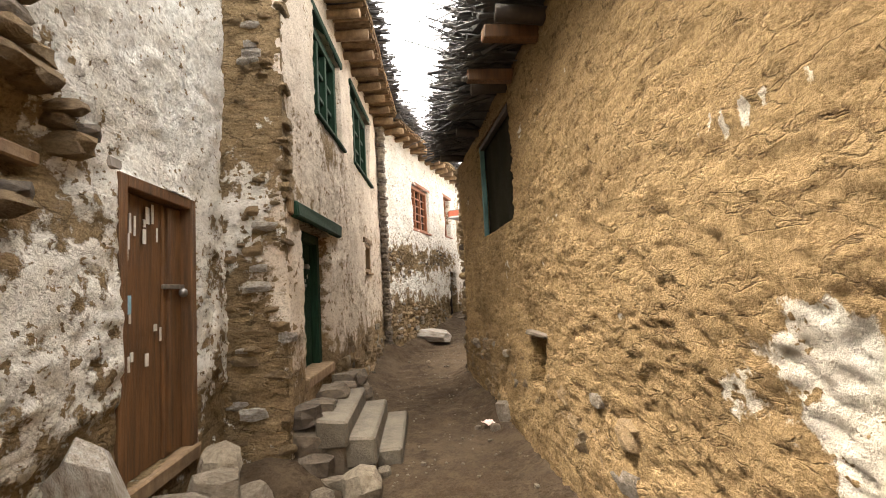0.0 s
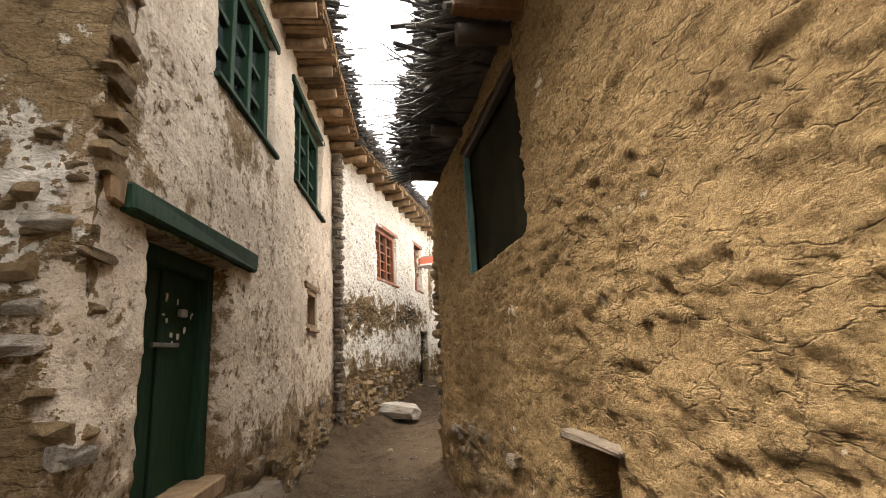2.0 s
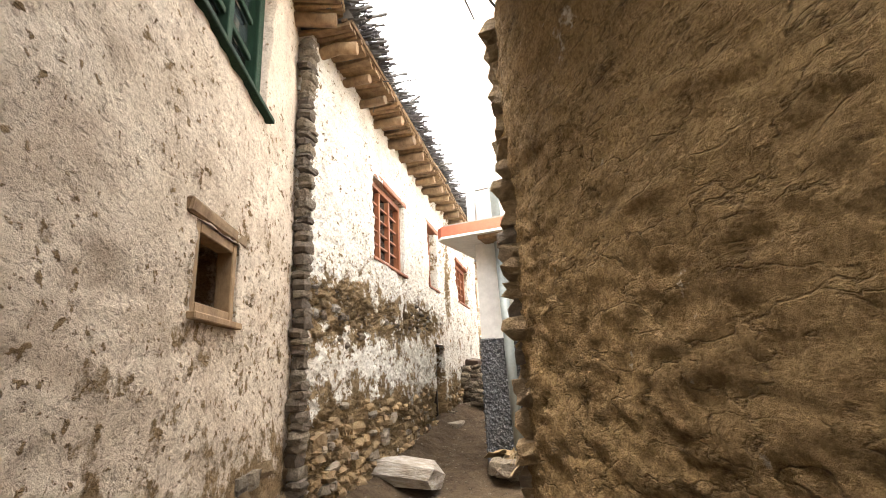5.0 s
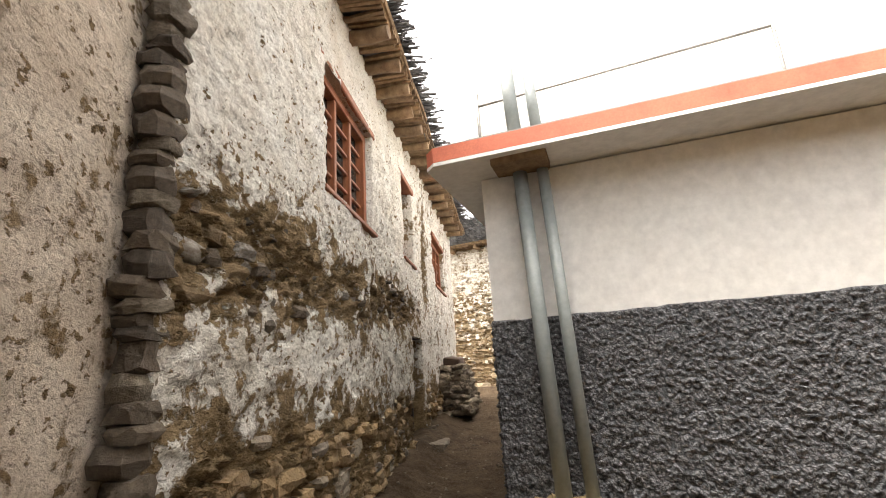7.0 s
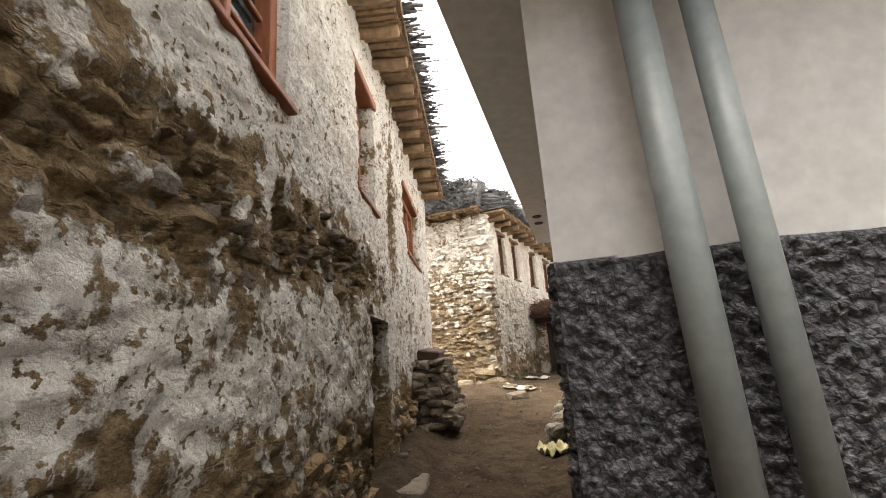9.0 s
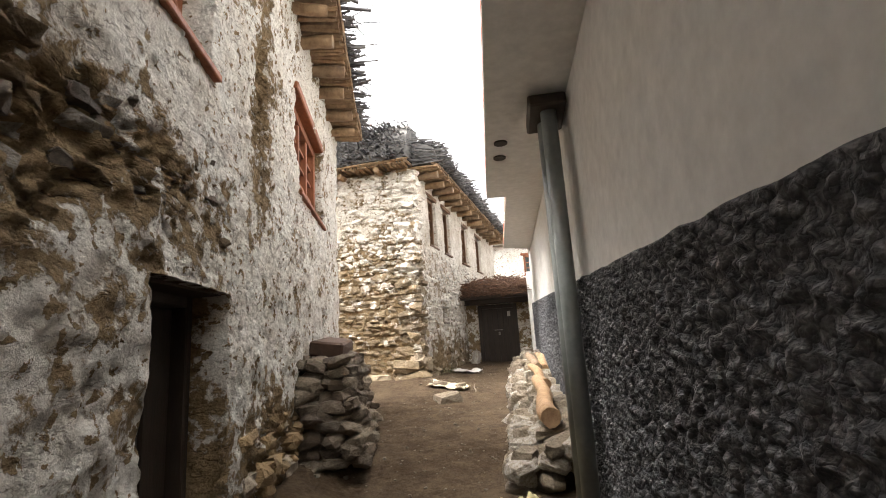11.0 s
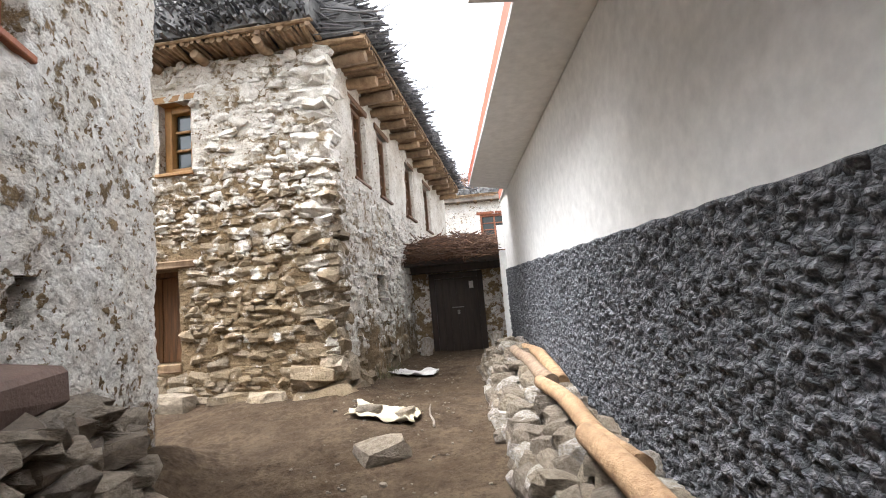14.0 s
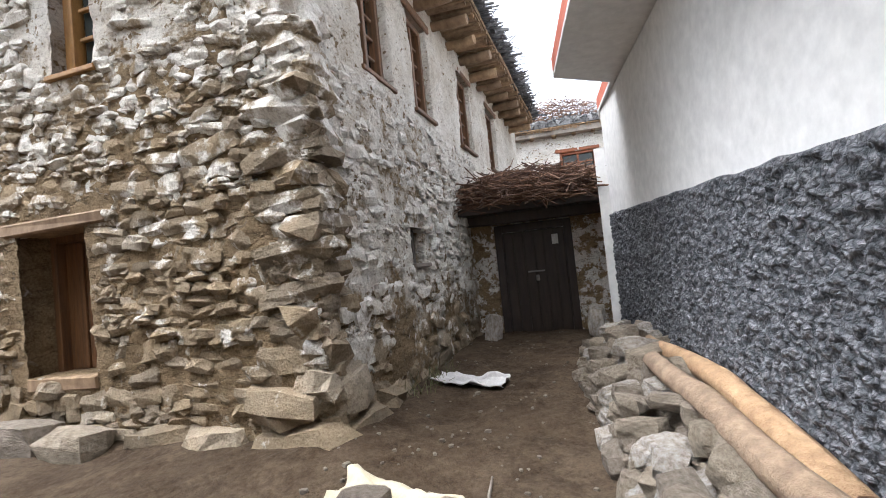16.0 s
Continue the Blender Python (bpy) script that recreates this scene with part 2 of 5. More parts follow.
M_BRUSH = simple("dry_brushwood", [(0.3, (0.055, 0.052, 0.05)), (0.7, (0.19, 0.185, 0.175))], 6, 0.9, 0.004, rand=0.65)
M_TWIG = simple("reddish_twigs", [(0.3, (0.09, 0.045, 0.025)), (0.7, (0.30, 0.17, 0.10))], 6, 0.9, 0.003, rand=0.6)
M_LOG = simple("peeled_log", [(0.3, (0.26, 0.15, 0.075)), (0.7, (0.52, 0.34, 0.19))], 7, 0.7, 0.012, (2, 2, 2))
M_GREYLOG = simple("greyed_log", [(0.3, (0.17, 0.11, 0.07)), (0.7, (0.36, 0.26, 0.17))], 7, 0.8, 0.012, (2, 2, 2))
M_MUDSTONE = simple("mud_caked_stone", [(0.3, (0.22, 0.145, 0.07)), (0.7, (0.42, 0.29, 0.15))], 7, 0.95, 0.03, rand=0.35)
M_CEMENT = simple("bare_cement", [(0.3, (0.25, 0.24, 0.23)), (0.7, (0.38, 0.37, 0.35))], 3, 0.9, 0.002)
M_CORAL = simple("coral_paint", [(0.3, (0.52, 0.13, 0.075)), (0.7, (0.66, 0.19, 0.11))], 3, 0.7, 0.001)
M_PIPE = simple("grey_pvc", [(0.3, (0.22, 0.25, 0.25)), (0.7, (0.29, 0.32, 0.32))], 4, 0.45, 0.0005, fine=20)
M_IRON = simple("dull_iron", [(0.3, (0.16, 0.15, 0.14)), (0.7, (0.4, 0.38, 0.35))], 20, 0.45, 0.001, metal=0.8)
M_CLOTH = simple("dirty_sackcloth", [(0.3, (0.33, 0.28, 0.18)), (0.7, (0.52, 0.47, 0.35))], 5, 0.9, 0.003)
M_SACK = simple("white_woven_sack", [(0.3, (0.42, 0.40, 0.38)), (0.7, (0.62, 0.60, 0.58))], 5, 0.9, 0.003)
M_CARD = simple("torn_cardboard", [(0.3, (0.27, 0.19, 0.10)), (0.7, (0.46, 0.36, 0.20))], 4, 0.9, 0.002, rand=0.3)
M_WPAINT = simple("flaked_white_paint", [(0.3, (0.5, 0.47, 0.42)), (0.7, (0.75, 0.73, 0.7))], 9, 0.8, 0.002)
M_BLUEPAPER = simple("blue_sticker", [(0.3, (0.12, 0.3, 0.45)), (0.7, (0.3, 0.5, 0.6))], 30, 0.6, 0.0005)
M_PINK = simple("pink_wrapper", [(0.3, (0.75, 0.35, 0.3)), (0.7, (0.9, 0.75, 0.7))], 20, 0.4, 0.001)


def glass_material():
    m, n, l, b = mat("window_glass")
    b.inputs["Base Color"].default_value = (0.03, 0.04, 0.04, 1)
    b.inputs["Roughness"].default_value = 0.08
    bump(n, l, b, tex(n, l, 3.0, 2), 0.002)
    return m


def roughcast():
    m, n, l, b = mat("grey_roughcast")
    co = n.new("ShaderNodeTexCoord")
    wob = n.new("ShaderNodeTexNoise")
    wob.inputs["Scale"].default_value = 40.0
    l.new(co.outputs["Object"], wob.inputs["Vector"])
    mv = n.new("ShaderNodeVectorMath")
    mv.operation = "MULTIPLY_ADD"
    mv.inputs[1].default_value = (0.035, 0.035, 0.035)
    l.new(wob.outputs["Color"], mv.inputs[0])
    l.new(co.outputs["Object"], mv.inputs[2])
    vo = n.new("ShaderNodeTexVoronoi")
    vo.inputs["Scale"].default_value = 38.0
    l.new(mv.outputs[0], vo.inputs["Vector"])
    # crevice shade painted into the colour: pale grain tops, dark gaps between them
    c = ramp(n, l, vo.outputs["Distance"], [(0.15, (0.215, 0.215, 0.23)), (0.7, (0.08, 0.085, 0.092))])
    l.new(mixc(n, l, 0.5, c, ramp(n, l, tex(n, l, 2.0, 4), [(0.3, (0.75, 0.75, 0.75)), (0.7, (1, 1, 1))]), "MULTIPLY"), b.inputs["Base Color"])
    b.inputs["Roughness"].default_value, b.inputs["Specular IOR Level"].default_value = 0.95, 0.15
    h = calc(n, l, "SUBTRACT", calc(n, l, "MULTIPLY", tex(n, l, 90, 3), 0.3), vo.outputs["Distance"])
    bump(n, l, b, h, 0.016)
    return m


M_GLASS, M_ROUGH = glass_material(), roughcast()


def mesh_screen():
    m, n, l, b = mat("dark_green_netting")
    c = ramp(n, l, tex(n, l, 2.0, 4), [(0.3, (0.010, 0.010, 0.006)), (0.7, (0.026, 0.023, 0.014))])
    l.new(c, b.inputs["Base Color"])
    b.inputs["Roughness"].default_value = 0.9
    b.inputs["Specular IOR Level"].default_value = 0.05
    bump(n, l, b, tex(n, l, 160, 2), 0.002)
    return m


M_NET = mesh_screen()


# ---- mesh helpers ----
def flush(name, verts, faces, material, parent=None, smooth=False):
    me = bpy.data.meshes.new(name)
    me.from_pydata([tuple(map(float, v)) for v in verts], [], faces)
    me.materials.append(material)
    if smooth:
        me.polygons.foreach_set("use_smooth", [True] * len(me.polygons))
    ob = new(name, me)
    if parent:
        ob.parent = parent
    return ob


def part(name, bm, material, parent=None, label="", smooth=False):
    me = bpy.data.meshes.new(name)
    if smooth:
        for f in bm.faces:
            f.smooth = True
    bm.to_mesh(me)
    bm.free()
    me.materials.append(material)
    ob = new(name, me)
    if parent:
        ob.parent = parent
    return tagged(ob, label)


def add_box(bm, m, sx, sy, sz, bevel=0.0, jitter=0.0):
    """A box centred on m with sides sx, sy, sz, its edges worn by bevel."""
    r = bmesh.ops.create_cube(bm, size=1)
    vs = r["verts"]
    bmesh.ops.transform(bm, matrix=m @ Matrix.Diagonal((sx, sy, sz, 1)), verts=vs)
    if jitter:
        for v in vs:
            v.co += Vector([random.uniform(-jitter, jitter) for _ in range(3)])
    if bevel:
        es = list({e for v in vs for e in v.link_edges})
        bmesh.ops.bevel(bm, geom=es, offset=bevel, segments=1, affect="EDGES")


def boxed(name, m, size, material, parent=None, label="", bevel=0.006, jitter=0.0):
    bm = bmesh.new()
    add_box(bm, m, *size, bevel, jitter)
    return part(name, bm, material, parent, label)


def empty(name, m, label, category, group="", kind=""):
    ob = new(name)
    ob.matrix_world = m
    return tagged(ob, label, category, group, kind)


class Line:
    """A vertical wall face on a plan polyline: place by distance s along it, height z and distance out of the face."""

    def __init__(self, pts, left=False):
        self.p = np.array(pts, float)
        d = np.diff(self.p, axis=0)
        self.len = np.hypot(d[:, 0], d[:, 1])
        self.cum = np.concatenate([[0], np.cumsum(self.len)])
        k = -1 if left else 1
        self.nseg = np.stack([d[:, 1], -d[:, 0]], 1) / self.len[:, None] * k
        nv = np.vstack([self.nseg[:1], (self.nseg[1:] + self.nseg[:-1]) / 2, self.nseg[-1:]])
        self.nv = nv / np.hypot(nv[:, 0], nv[:, 1])[:, None]
        self.total = float(self.cum[-1])

    def at(self, s):
        return np.stack([np.interp(s, self.cum, self.p[:, 0]), np.interp(s, self.cum, self.p[:, 1])], -1)

    def normal(self, s):
        v = np.stack([np.interp(s, self.cum, self.nv[:, 0]), np.interp(s, self.cum, self.nv[:, 1])], -1)
        return v / np.sqrt((v ** 2).sum(-1, keepdims=True))

    def place(self, s, z, out=0.0):
        """x runs along the face to the right as one looks at it, y into the wall, z up."""
        p, nn = self.at(np.array(s)), self.normal(np.array(s))
        y = Vector((-nn[0], -nn[1], 0))
        x = y.cross(Vector((0, 0, 1)))
        m = Matrix((x, y, Vector((0, 0, 1)))).transposed().to_4x4()
        return Matrix.Translation((p[0] + nn[0] * out, p[1] + nn[1] * out, z)) @ m


def grid_lines(a, b, cell, extra):
    g = np.linspace(a, b, max(2, int(round((b - a) / cell)) + 1))
    for e in extra:
        i = int(np.argmin(abs(g - e)))
        g[i] = e
    return g


def rough_wall(name, line, z0, z1, openings, material, relief, coat, thick=0.45, cell=0.03, label="", s_range=None):
    """A wall with thickness and openings (s0, s1, z0, z1, depth), an uneven face and a 'coat' value on its points."""
    a, b = s_range or (0.0, line.total)
    S = grid_lines(a, b, cell, [v for o in openings for v in o[:2]])
    Z = grid_lines(z0, z1, cell, [v for o in openings for v in o[2:4]])
    ns, nz = len(S), len(Z)
    sg, zg = np.meshgrid(S, Z, indexing="ij")
    c = coat(sg, zg)
    d = relief(sg, zg, c)
    P, N = line.at(S), line.normal(S)
    # openings have nearly true edges
    front = np.empty((ns, nz, 3))
    front[:, :, :2] = P[:, None] + N[:, None] * d[:, :, None]
    front[:, :, 2] = zg
    back = front.copy()
    back[:, :, :2] = (P - N * thick)[:, None]
    vid = np.arange(ns * nz).reshape(ns, nz)
    keep = np.ones((ns - 1, nz - 1), bool)
    sc, zc = (S[1:] + S[:-1]) / 2, (Z[1:] + Z[:-1]) / 2
    for s0, s1, za, zb, dep in openings:
        keep &= ~(((sc > s0) & (sc < s1))[:, None] & ((zc > za) & (zc < zb))[None])
    q = np.stack([vid[:-1, :-1], vid[1:, :-1], vid[1:, 1:], vid[:-1, 1:]], -1)
    faces = q[keep].tolist()
    verts = [front.reshape(-1, 3)]
    count = ns * nz
    cv = [c.reshape(-1)]

    def strip(idx, offs):
        """A band from the front points idx back into the wall by offs metres."""
        nonlocal count
        i = np.array([k // nz for k in idx])
        rows = []
        for f in (0.4, 1.0):
            pts = verts[0][idx].copy()
            pts[:, :2] = verts[0][idx][:, :2] * (1 - f) + f * (P - N * offs)[i]
            verts.append(pts)
            cv.append(c.reshape(-1)[idx] * (1 - f))
            rows.append(np.arange(count, count + len(idx)))
            count += len(idx)
        prev = np.array(idx)
        for r in rows:
            for k in range(len(idx) - 1):
                faces.append([int(prev[k]), int(prev[k + 1]), int(r[k + 1]), int(r[k])])
            prev = r

    for s0, s1, za, zb, dep in openings:
        i0, i1 = int(np.argmin(abs(S - s0))), int(np.argmin(abs(S - s1)))
        j0, j1 = int(np.argmin(abs(Z - za))), int(np.argmin(abs(Z - zb)))
        for idx in (vid[i0:i1 + 1, j0], vid[i0:i1 + 1, j1], vid[i0, j0:j1 + 1], vid[i1, j0:j1 + 1]):
            strip(list(idx), min(dep, thick))
    for idx in (vid[:, 0], vid[:, -1], vid[0, :], vid[-1, :]):
        strip(list(idx), thick)
    # plain back face with the same openings
    sb = sorted({a, b, *[v for o in openings for v in o[:2] if a <= v <= b], *[float(v) for v in line.cum if a < v < b]})
    zb_ = sorted({z0, z1, *[v for o in openings for v in o[2:4]]})
    base = count
    bp = []
    for s in sb:
        p, nn = line.at(np.array(s)), line.normal(np.array(s))
        for z in zb_:
            bp.append((p[0] - nn[0] * thick, p[1] - nn[1] * thick, z))
    verts.append(np.array(bp))
    cv.append(np.zeros(len(bp)))
    for i in range(len(sb) - 1):
        for j in range(len(zb_) - 1):
            sm, zm = (sb[i] + sb[i + 1]) / 2, (zb_[j] + zb_[j + 1]) / 2
            if any(o[0] < sm < o[1] and o[2] < zm < o[3] for o in openings):
                continue
            k = base + i * len(zb_) + j
            faces.append([k, k + 1, k + len(zb_) + 1, k + len(zb_)])
    ob = flush(name, np.concatenate(verts), faces, material, smooth=True)
    at = ob.data.attributes.new("coat", "FLOAT", "POINT")
    at.data.foreach_set("value", np.concatenate(cv).astype(np.float32))
    return tagged(ob, label, "wall", kind="structure")


# ---- plan ----
W1 = Line([(-1.17, -4.0), (-1.68, 2.37), (-1.79, 3.70)])
BUT = Line([(-1.85, 3.70), (-1.32, 3.75)])
W2 = Line([(-1.32, 3.75), (-1.42, 9.75)])
W3 = Line([(-1.27, 9.58), (1.1, 18.36), (1.48, 19.75)])
MR = Line([(1.25, -4.0), (1.05, 1.0), (0.90, 2.23), (0.72, 3.70), (0.53, 5.35), (0.44, 6.08), (0.30, 7.0), (0.24, 7.5), (0.25, 7.81), (0.45, 7.92), (0.8, 7.94), (4.0, 7.96)], left=True)
M1 = Line([(9.0, 7.50), (0.55, 11.72)], left=True)
M2 = Line([(0.55, 11.72), (6.45, 22.1)], left=True)
SF = Line([(-3.0, 24.99), (3.10, 20.67)])
SR = Line([(3.10, 20.67), (5.27, 23.50), (8.3, 27.45)])
GATE = Line([(5.22, 23.62), (6.95, 22.55)])


def ground_z(x, y):
    return np.interp(y, [-6, 4, 9.5, 12.4, 15, 18, 20.5, 23, 40], [0.0, 0.02, 0.10, 0.30, 0.50, 0.68, 0.90, 1.0, 1.3])

# ---- ground ----
def ground_full(xg, yg):
    """Height of the ground with its unevenness and the earth banked against the walls."""
    z = ground_z(xg, yg) + 0.10 * (fbm(xg * 0.7, yg * 0.7, 3) - 0.5) + 0.035 * (fbm(xg * 4, yg * 4, 8) - 0.5) + 0.02 * (fbm(xg * 14, yg * 14, 11, 2) - 0.5)
    # earth and rubble banked against the walls
    for ln, w, h in ((W1, 0.8, 0.22), (W2, 0.45, 0.2), (W3, 0.5, 0.18), (SF, 0.9, 0.06), (SR, 0.6, 0.05), (MR, 0.4, 0.12)):
        dist = np.full(xg.shape, 1e9)
        for i in range(len(ln.p) - 1):
            a, b = ln.p[i], ln.p[i + 1]
            t = np.clip(((xg - a[0]) * (b[0] - a[0]) + (yg - a[1]) * (b[1] - a[1])) / ln.len[i] ** 2, 0, 1)
            dist = np.minimum(dist, np.hypot(xg - a[0] - t * (b[0] - a[0]), yg - a[1] - t * (b[1] - a[1])))
        z = z + h * (1 - step01(dist, 0.0, w)) * (0.6 + 0.8 * fbm(xg * 2, yg * 2, 21))
    return z


def gz(x, y):
    return float(ground_full(np.array([float(x)]), np.array([float(y)]))[0])


def build_ground():
    xs = np.concatenate([np.linspace(-300, -8, 12)[:-1], np.linspace(-8, 12, 334), np.linspace(12, 300, 12)[1:]])
    ys = np.concatenate([np.linspace(-300, -6, 12)[:-1], np.linspace(-6, 34, 660), np.linspace(34, 300, 12)[1:]])
    xg, yg = np.meshgrid(xs, ys, indexing="ij")
    z = ground_full(xg, yg)
    coat = 0.25 + 0.6 * fbm(xg * 0.9, yg * 0.9, 31)
    vid = np.arange(xg.size).reshape(xg.shape)
    q = np.stack([vid[:-1, :-1], vid[1:, :-1], vid[1:, 1:], vid[:-1, 1:]], -1).reshape(-1, 4)
    ob = flush("ground", np.stack([xg, yg, z], -1).reshape(-1, 3), q.tolist(), M_EARTH, smooth=True)
    at = ob.data.attributes.new("coat", "FLOAT", "POINT")
    at.data.foreach_set("value", coat.reshape(-1).astype(np.float32))
    return tagged(ob, "trodden brown earth lane with grit", "ground", kind="structure")


build_ground()


# ---- walls ----
def relief_base(seed, big=0.05, mid=0.018, small=0.012):
    def f(s, z, c):
        d = big * (fbm(s * 0.8, z * 0.8, seed) - 0.5) * 2 + mid * (fbm(s * 4, z * 5, seed + 5) - 0.5) * 2
        return d + small * (fbm(s * 16, z * 18, seed + 9, 2) - 0.5) * 2
    return f


def blob(s, z, cs, cz, rs, rz):
    return np.exp(-(((s - cs) / rs) ** 2 + ((z - cz) / rz) ** 2))


def ledges(s, z, seed, steps=6):
    """Broken layers: slopes that end in sharp small ledges, wider than high."""
    k = fbm(s * 2.2 + 0.4 * fbm(s * 6, z * 6, seed + 3, 2), z * 6.5, seed, 4) * steps
    return k - np.floor(k)


def s_of(line, y):
    return float(np.interp(y, line.p[:, 1], line.cum))


# near left house, whitewashed upper storey
a, b = s_of(W1, 2.37), s_of(W1, 3.22)
W1_DOOR = (a, b, 0.55, 2.2)
S1 = a


def coat_w1(s, z):
    return 0.36 + 0.55 * (fbm(s * 1.6, z * 1.6, 41) - 0.5) + 0.3 * (fbm(s * 6, z * 6, 42, 3) - 0.5) + 0.36 * step01(z, 1.9, 2.6) + 0.25 * step01(z, 0.7, 1.1) - 0.7 * blob(s, z, a - 0.75, 2.3, 0.5, 0.45)


def relief_w1(s, z, c):
    return relief_base(40, 0.05, 0.02, 0.015)(s, z, c) - 0.16 * blob(s, z, a - 0.62, 2.2, 0.32, 0.2) - 0.022 * (c < 0.5) + 0.014 * (ledges(s, z, 43) - 0.5)


rough_wall("wall_west_1", W1, -0.4, 5.3, [(a, b, 0.55, 2.2, 0.45)], M_WHITE, relief_w1, coat_w1, label="flaking whitewashed earth wall with bare mud patches", s_range=(1.0, W1.total))


def coat_but(s, z):
    return 0.08 + 0.55 * (fbm(s * 3, z * 2, 47) - 0.45) + 0.75 * blob(s, z, 0.2, 2.15, 0.28, 0.38) + 0.5 * blob(s, z, 0.3, 2.95, 0.12, 0.2) + 0.3 * blob(s, z, 0.55, 1.2, 0.07, 0.6)


rough_wall("wall_west_2", BUT, -0.4, 5.3, [], M_WHITE, relief_base(44, 0.02, 0.03, 0.014), coat_but, thick=0.3, label="brown mud pier with patches of whitewash")

# middle left house
GD = (0.38, 1.52, 0.75, 2.15)
GW1 = (1.08, 2.48, 3.45, 4.62)
GW2 = (3.27, 5.0, 3.5, 4.7)
SMW = (3.98, 4.56, 1.83, 2.32)


def coat_w2(s, z):
    return 0.74 + 0.4 * (fbm(s * 1.3, z * 1.3, 51) - 0.5) - 0.55 * step01(1.3 - z, 0, 0.8) + 0.2 * step01(z, 3.0, 4.0) - 0.35 * blob(s, z, 0.1, 2.5, 0.4, 0.3) - 0.3 * blob(s, z, 1.6, 3.2, 0.7, 0.25)


rough_wall("wall_west_3", W2, -0.4, 5.15, [(*o, 0.45) for o in (GD, GW1, GW2, SMW)], M_BEIGE, relief_base(50, 0.05, 0.016, 0.012), coat_w2, label="pale pinkish straw plaster wall, bare earth at its foot")

# far left house
RW1 = (1.66, 3.05, 2.95, 4.08)
RW2 = (4.55, 5.3, 3.05, 4.25)
RW3 = (7.45, 8.95, 3.15, 4.15)
OD = (4.78, 5.6, 0.52, 1.98)
WH = (8.9, 9.06, 1.9, 2.13)


def coat_w3(s, z):
    near = 1 - step01(s, 4.4, 6.0)
    band = blob(0, z, 0, 2.05 + 0.06 * s, 1, 0.34) * near
    return 0.72 - 0.02 * near + 0.5 * (fbm(s * 2.2, z * 2.2, 61) - 0.5) - 0.5 * band + 0.55 * (fbm(s * 6.5, z * 7.5, 62, 3) - 0.5) * (0.4 + band) - 0.48 * step01(1.75 - z, 0, 0.9) + 0.25 * near * step01(z, 2.45, 2.9) - 0.35 * blob(s, z, 6.25, 3.6, 0.2, 1.3)


def relief_w3(s, z, c):
    d = relief_base(60, 0.05, 0.022, 0.016)(s, z, c)
    bare = 1 - step01(c, 0.2, 0.5)
    return d - 0.03 * bare + 0.075 * bare * (ledges(s * 1.5, z * 1.5, 66) - 0.5) + 0.012 * (ledges(s * 2, z, 68, 5) - 0.5)


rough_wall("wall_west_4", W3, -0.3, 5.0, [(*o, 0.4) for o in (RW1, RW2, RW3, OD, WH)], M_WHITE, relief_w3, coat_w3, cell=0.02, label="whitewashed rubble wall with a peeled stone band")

# right mud house
VENT = (s_of(MR, 3.70), s_of(MR, 4.06), 0.66, 1.06)
RWIN = (s_of(MR, 4.44), s_of(MR, 6.02), 2.12, 3.3)


def coat_mr(s, z):
    y = s - 4.0
    ring = np.hypot((y - 4.94 - 0.12 * (z - 1.58)) / 0.085, (z - 1.58) / 0.16)
    arc = np.exp(-((ring - 1) / 0.2) ** 2) * step01(z, 1.36, 1.62)
    drip = step01(vnoise(s * 44, z * 2.5, 73), 0.35, 0.8)
    flat = 0.9 * blob(y, z, 1.33, 1.28, 0.22, 0.14) + 0.85 * blob(y, z, 1.2, 1.02, 0.2, 0.16) + 0.6 * blob(y, z, 1.66, 1.06, 0.13, 0.1) + 0.5 * blob(y, z, 0.7, 1.0, 0.4, 0.3)
    runs = 0.7 * blob(y, z, 1.5, 2.03, 0.24, 0.07) + 0.35 * blob(y, z, 1.3, 1.9, 0.06, 0.35) + 0.4 * blob(y, z, 2.12, 1.18, 0.1, 0.16)
    return 0.04 + 0.5 * (fbm(s * 3, z * 3, 71) - 0.45) + flat * (0.55 + 0.9 * fbm(s * 7, z * 9, 74, 3)) + runs * drip * 0.95 + 0.75 * arc


def relief_mr(s, z, c):
    d = relief_base(70, 0.045, 0.014, 0.012)(s, z * 1.6, c)
    foot = 1 - step01(z, 0.5, 1.1)
    patchy = step01(fbm(s * 0.9, z * 0.9, 76, 2), 0.38, 0.62)
    rubble_end = step01(s, 11.4, 12.2)
    d = d + 0.016 * (ledges(s, z, 79) - 0.5) * (0.3 + 0.7 * patchy) + 0.009 * (ledges(s * 2.6, z * 2.2, 82, 5) - 0.5)
    return d + foot * 0.03 * (fbm(s * 6, z * 10, 77, 2) - 0.3) + 0.05 * (1 - step01(z, 0, 1.2)) + rubble_end * 0.06 * (fbm(s * 3, z * 6, 78, 2) - 0.5)


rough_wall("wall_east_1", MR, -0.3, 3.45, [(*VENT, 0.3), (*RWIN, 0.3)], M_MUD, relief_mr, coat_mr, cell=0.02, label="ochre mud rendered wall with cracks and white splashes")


# plain backs that close the houses
def shell(name, pts, z0, z1, material, label):
    ln = Line(pts)
    vs, fs = [], []
    n = len(pts)
    for x, y in pts:
        vs += [(x, y, z0), (x, y, z1)]
    for i in range(n - 1):
        fs.append([2 * i, 2 * i + 1, 2 * i + 3, 2 * i + 2])
    ob = flush(name, vs, fs, material)
    md = ob.modifiers.new("thick", "SOLIDIFY")
    md.thickness = 0.3
    return tagged(ob, label, "wall", kind="structure")


